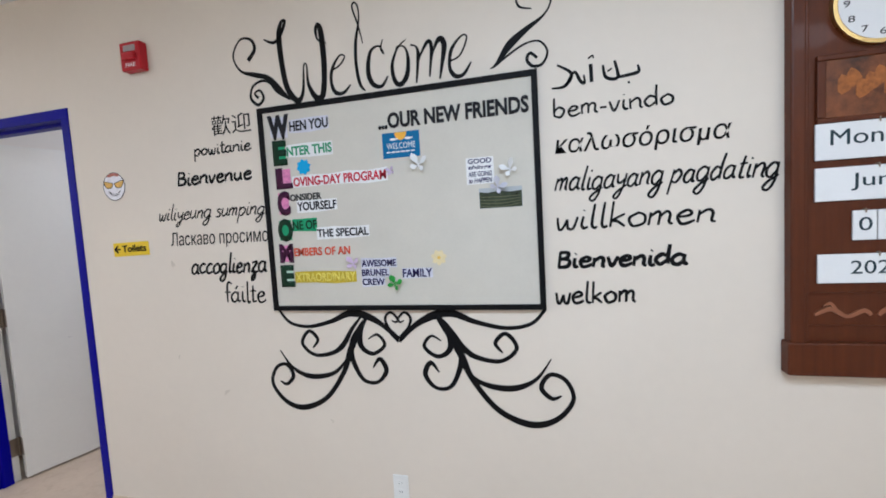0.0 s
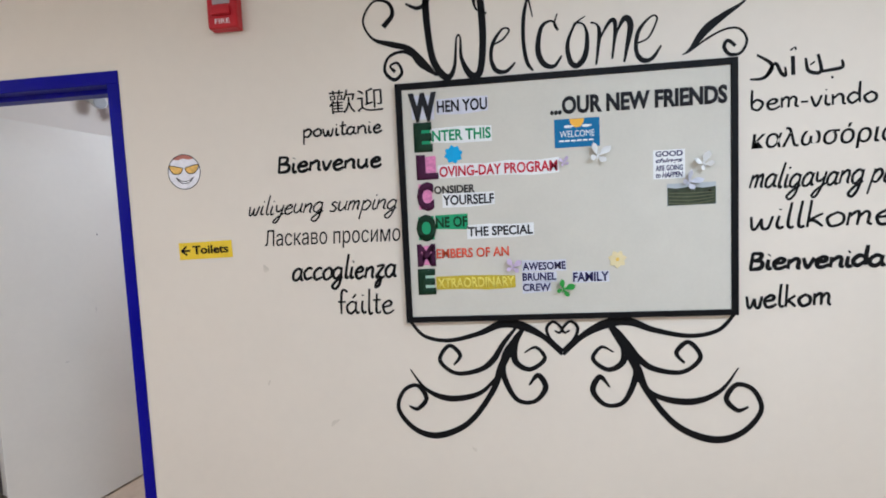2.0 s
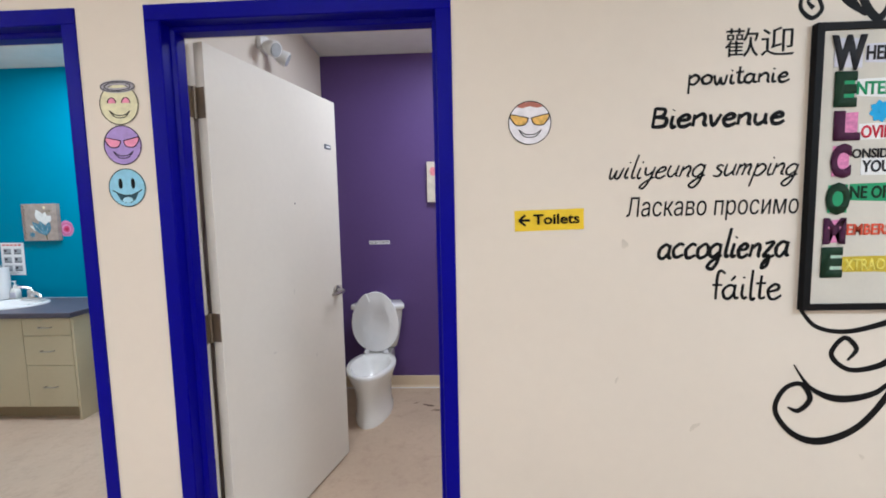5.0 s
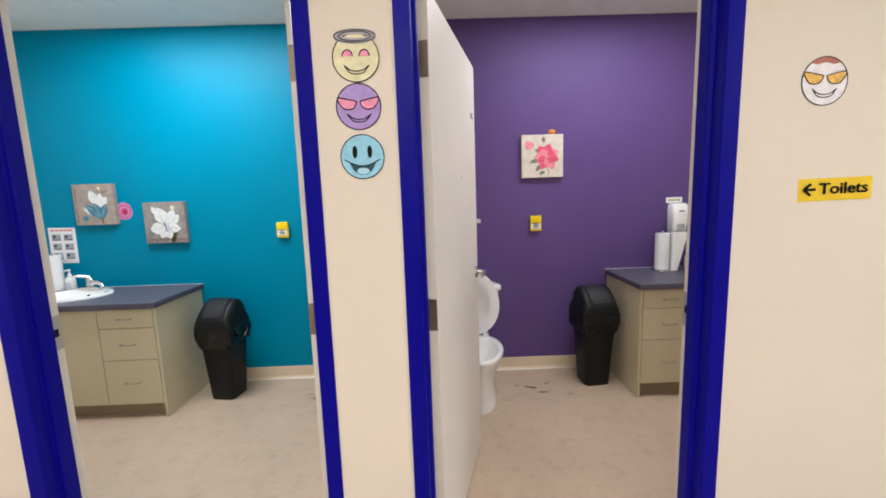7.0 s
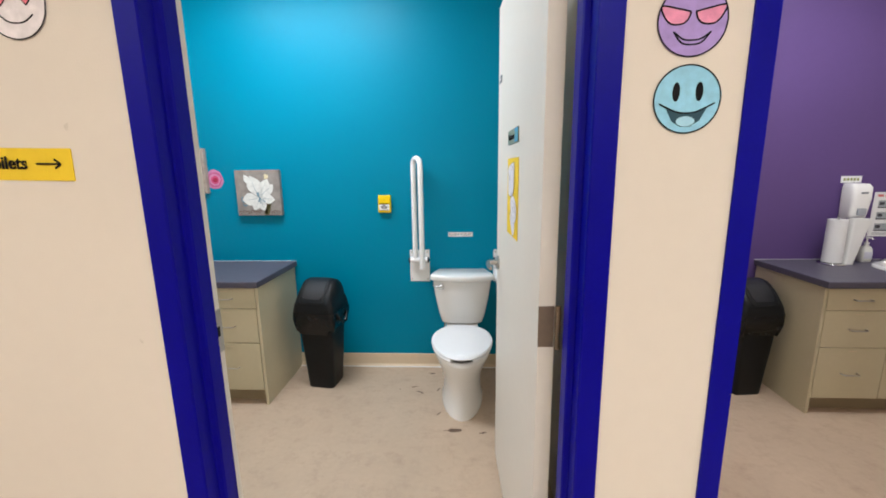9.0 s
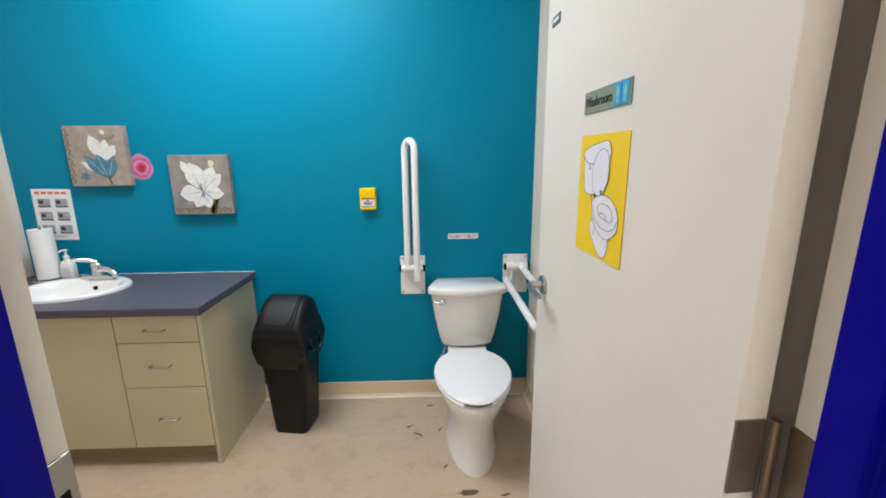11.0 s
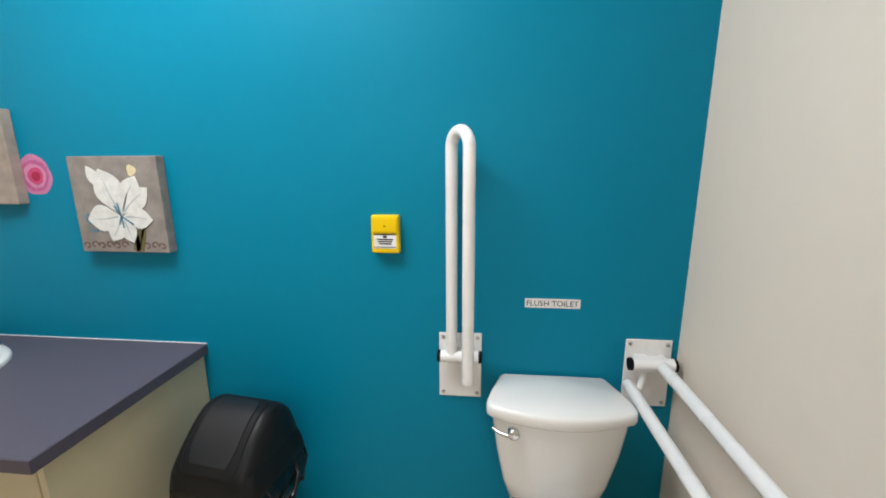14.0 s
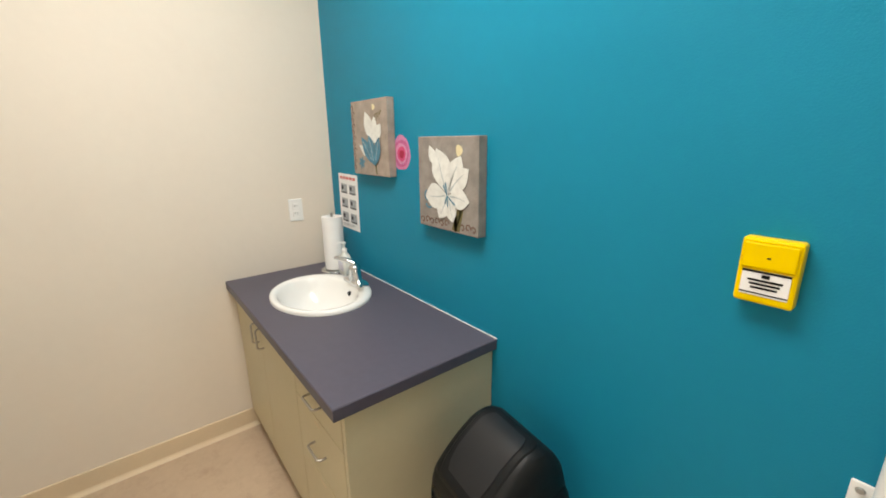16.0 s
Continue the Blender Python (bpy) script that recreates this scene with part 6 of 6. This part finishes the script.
def door_signs():
    """Sign and poster on the corridor face of the teal washroom's door, coat plate on the other door."""
    m = door_b.matrix_basis @ pose(0, 0, 0)
    face = m @ pose(0, 0.045, 0, 0, 0, 180)   # x runs towards the hinge, y into the door
    def on_door(name, xd, z, label, category):
        return thing(name, face @ pose(-xd, -0.0005, z), label, category)
    root = on_door("washroom_sign", 0.455, 1.590, "sage green washroom sign with blue pictogram tiles", "sign")
    part("plate", boxed(-0.107, 0.107, -0.003, 0, -0.0245, 0.0245, 0.001), flat("sage_plastic", (0.22, 0.26, 0.19), 0.45, 0.05), root)
    part("lettering", lettering("Washroom", -0.099, 0.031, -0.011, 0.011, -0.003, 0.0008, 0, 0.012), BLACK, root)
    for cx in (0.0565, 0.0865):
        t = part("pictogram_tile", boxed(cx - 0.0135, cx + 0.0135, -0.0042, -0.003, -0.022, 0.022), flat("sign_blue", (0.05, 0.33, 0.62), 0.4), root, "blue pictogram tile")
        bm = sheet(bmesh.new(), oval(cx, 0.003, 0.006, 0.012, 14), -0.0042, 0.0006)
        box(bm, cx - 0.004, cx + 0.004, -0.0048, -0.0042, -0.018, -0.010)
        part("pictogram", bm, flat("sign_pale", (0.25, 0.50, 0.45)), t)
    root = on_door("toilet_poster", 0.455, 1.375, "yellow poster with a line drawing of a toilet", "poster")
    w, h = 0.1155, 0.140
    bm = bmesh.new()
    loft(bm, [[(-w + 2 * w * k / 8, -0.001 - 0.0016 * (k / 8) ** 2, -h), (-w + 2 * w * k / 8, -0.001 - 0.0008 * (k / 8) ** 2, h), (-w + 2 * w * k / 8, 0, h), (-w + 2 * w * k / 8, 0, -h)] for k in range(9)])
    part("sheet", bm, YELLOW, root)
    fill, line = flat("poster_white", (0.70, 0.69, 0.74), 0.7, 0.04), flat("pencil_line", (0.07, 0.07, 0.08))
    shapes = [
        ("drawn_base", [(-0.038, 0.0), (-0.029, -0.02), (-0.022, -0.05), (-0.035, -0.063), (-0.034, -0.08), (-0.02, -0.097), (0.005, -0.121), (0.026, -0.133), (0.043, -0.131), (0.055, -0.117), (0.055, -0.08), (0.0, -0.02)]),
        ("drawn_tank", [(-0.09, 0.096), (-0.081, 0.106), (-0.042, 0.116), (0.024, 0.124), (0.041, 0.114), (0.047, 0.099), (0.043, 0.086), (0.03, 0.022), (-0.035, 0.004), (-0.069, 0.007), (-0.078, 0.02), (-0.084, 0.074)]),
        ("drawn_bowl", [(-0.029, -0.011), (-0.008, 0.001), (0.016, 0.006), (0.048, 0.005), (0.079, -0.011), (0.095, -0.032), (0.097, -0.052), (0.09, -0.069), (0.058, -0.088), (0.025, -0.085), (-0.008, -0.067), (-0.026, -0.036)]),
        ("drawn_lid", [(-0.018, 0.002), (-0.033, 0.025), (-0.036, 0.059), (-0.023, 0.089), (0.002, 0.106), (0.025, 0.105), (0.039, 0.092), (0.043, 0.068), (0.041, 0.041), (0.03, 0.022), (0.016, 0.007)]),
        ("drawn_opening", [(0.002, -0.022), (0.019, -0.013), (0.051, -0.015), (0.072, -0.03), (0.074, -0.042), (0.058, -0.05), (0.038, -0.046), (0.013, -0.039)]),
    ]
    for k, (nm, pts) in enumerate(shapes):
        loop = smooth_path([*pts, pts[0]], 4)[:-1]
        y = -0.0027 - 0.0003 * k
        p = part(nm, sheet(bmesh.new(), loop, y, 0.0003), fill, root)
        bm = bmesh.new()
        stroke(bm, [(u, v, 0.0012) for u, v in [*pts, pts[0]]], 4, y - 0.0003, 0.0001)
        part("drawn_line", bm, line, p)
    inner_lines = ([(-0.09, 0.096), (-0.073, 0.082), (-0.047, 0.075), (-0.03, 0.075)], [(-0.023, -0.018), (-0.007, -0.049), (0.025, -0.066), (0.061, -0.068), (0.085, -0.059), (0.096, -0.041)],
                   [(0.013, -0.04), (0.026, -0.033), (0.043, -0.037), (0.048, -0.047)], [(-0.06, 0.072), (-0.047, 0.070), (-0.046, 0.061), (-0.055, 0.066)], [(-0.022, -0.05), (-0.008, -0.062), (-0.005, -0.078), (-0.012, -0.088)])
    for pts in inner_lines:
        bm = bmesh.new()
        stroke(bm, [(u, v, 0.0012) for u, v in pts], 4, -0.0050, 0.0002)
        part("drawn_line", bm, line, root)
    for sx, sz in ((-0.014, 0.004), (0.015, 0.012)):
        part("drawn_hinge", sheet(bmesh.new(), oval(sx, sz, 0.0035, 0.006, 10), -0.0052, 0.0003), line, root)
    ma = door_a.matrix_basis
    grey = flat("plate_grey", (0.13, 0.15, 0.18), 0.4)
    for spot in (ma @ pose(0.812, -0.0455, 1.885), face @ pose(-0.800, -0.0005, 1.850)):
        root = thing("door_number_plate", spot, "small grey door plate near the free edge", "door plate", "door plates")
        part("plate", boxed(-0.030, 0.030, -0.003, 0, -0.013, 0.013, 0.001), grey, root)
        part("print_bar", boxed(-0.02, 0.02, -0.0036, -0.003, -0.004, 0.004), PAPER, root)


lily_canvas()
tulip_canvas()
peony_canvas()
rose_sticker()
washing_notice(-6.278, 1.183, 0.212, 0.285, 1.0, "handwashing notice taped above the teal room's sink")
washing_notice(-1.066, 1.142, 0.275, 0.30, 0.5, "handwashing notice taped above the purple room's sink")
alarm_box(-4.526, 1.250, "yellow emergency call box on the teal wall")
alarm_box(-2.500, 1.232, "yellow emergency call box on the purple wall")
flush_label(-3.988, 1.0245, "white flush label on the teal wall")
flush_label(-3.03, 1.265, "white flush label on the purple wall")
towel_roll(-6.29, 3.545, 0.27, "white paper towel roll on a steel holder")
towel_roll(-1.53, 3.505, 0.28, "white paper towel roll on a steel holder in the purple room")
towel_sleeve(-1.42, 3.50)
soap_bottle(-6.19, 3.555, "milky soap pump bottle behind the teal room's sink")
soap_bottle(-1.27, 3.565, "milky soap pump bottle behind the purple room's sink")
soap_dispenser(-1.37, 1.235)
emergency_light()
outlet(pose(TX0, 3.427, 1.142, 0, 0, 90), True, "white wall outlet on the cream side wall")
door_signs()


def floor_marks():
    """Dark scuffs and rust marks round the toilets."""
    rnd = random.Random(11)
    mark = material("rust_scuff", (0.13, 0.085, 0.06), 0.6, 0, 0.5, 60)
    spots = [(-4.31, 3.33, 0.05, 20), (-4.26, 3.26, 0.06, -30), (-4.14, 3.30, 0.05, 60), (-4.40, 3.30, 0.02, 0), (-4.02, 2.86, 0.12, 5), (-4.12, 3.02, 0.05, 50), (-3.86, 2.84, 0.05, 10), (-4.2, 3.52, 0.05, 5),
             (-2.62, 3.30, 0.12, -15), (-2.48, 3.36, 0.06, 30), (-2.55, 3.22, 0.10, 5), (-2.72, 3.34, 0.05, 40), (-2.35, 3.18, 0.04, 15), (-3.2, 2.86, 0.09, 10)]
    for x, y, s, a in spots:
        n = 12
        pts = []
        for k in range(n):
            q = 2 * math.pi * k / n
            pts.append((s / 2 * math.cos(q) * rnd.uniform(0.6, 1.15), s * 0.11 * math.sin(q) * rnd.uniform(0.4, 1.5)))
        bm = bmesh.new()
        bm.faces.new([bm.verts.new((u, v, 0.0008)) for u, v in pts])
        r = bmesh.ops.extrude_face_region(bm, geom=list(bm.faces))
        for g in r["geom"]:
            if isinstance(g, bmesh.types.BMVert):
                g.co.z = 0.0002
        ob = part("floor_scuff", bm, mark)
        ob.matrix_world = pose(x, y, 0, 0, 0, a)
        tagged(ob, "dark scuff mark on the beige vinyl floor", "floor stain", "scuffs on the floor", "stuff")


floor_marks()


def wall_smudges():
    """Faint grubby marks on the corridor wall."""
    rnd = random.Random(5)
    mark = material("wall_smudge", (0.62, 0.555, 0.47), 0.7, 0, 0.15, 40)
    for x, z, rx, rz in ((-1.80, 1.375, 0.016, 0.011), (-1.55, 0.73, 0.008, 0.022), (-0.98, 0.62, 0.012, 0.006), (-4.83, 1.58, 0.005, 0.008), (-4.74, 1.08, 0.007, 0.003), (-2.52 + 0.7, 0.9, 0.004, 0.012)):
        ob = solo("wall_smudge", sheet(bmesh.new(), oval(x, z, rx, rz, 14, 0.2, rnd.uniform(0, 3)), WALL, 0.0004), mark, "faint grubby smudge on the cream wall", "wall stain", "smudges on the wall")
        ob["kind"] = "stuff"


wall_smudges()


def door_marks():
    """Small chips and smears on the corridor face of the purple room's door."""
    mark = material("door_chip", (0.10, 0.09, 0.08), 0.6, 0, 0.3, 60)
    smear = material("door_smear", (0.60, 0.565, 0.51), 0.6, 0, 0.15, 40)
    for x, z, rx, rz, mat in ((0.50, 1.56, 0.004, 0.005, mark), (0.46, 1.12, 0.004, 0.014, smear), (0.30, 0.86, 0.012, 0.005, smear), (0.62, 0.74, 0.006, 0.010, smear)):
        ob = part("door_mark", sheet(bmesh.new(), oval(0, 0, rx, rz, 12, 0.2), 0, 0.0004), mat)
        ob.matrix_world = door_a.matrix_basis @ pose(x, -0.0451, z)
        tagged(ob, "small mark on the off-white door face", "door mark", "marks on the door", "stuff")


door_marks()
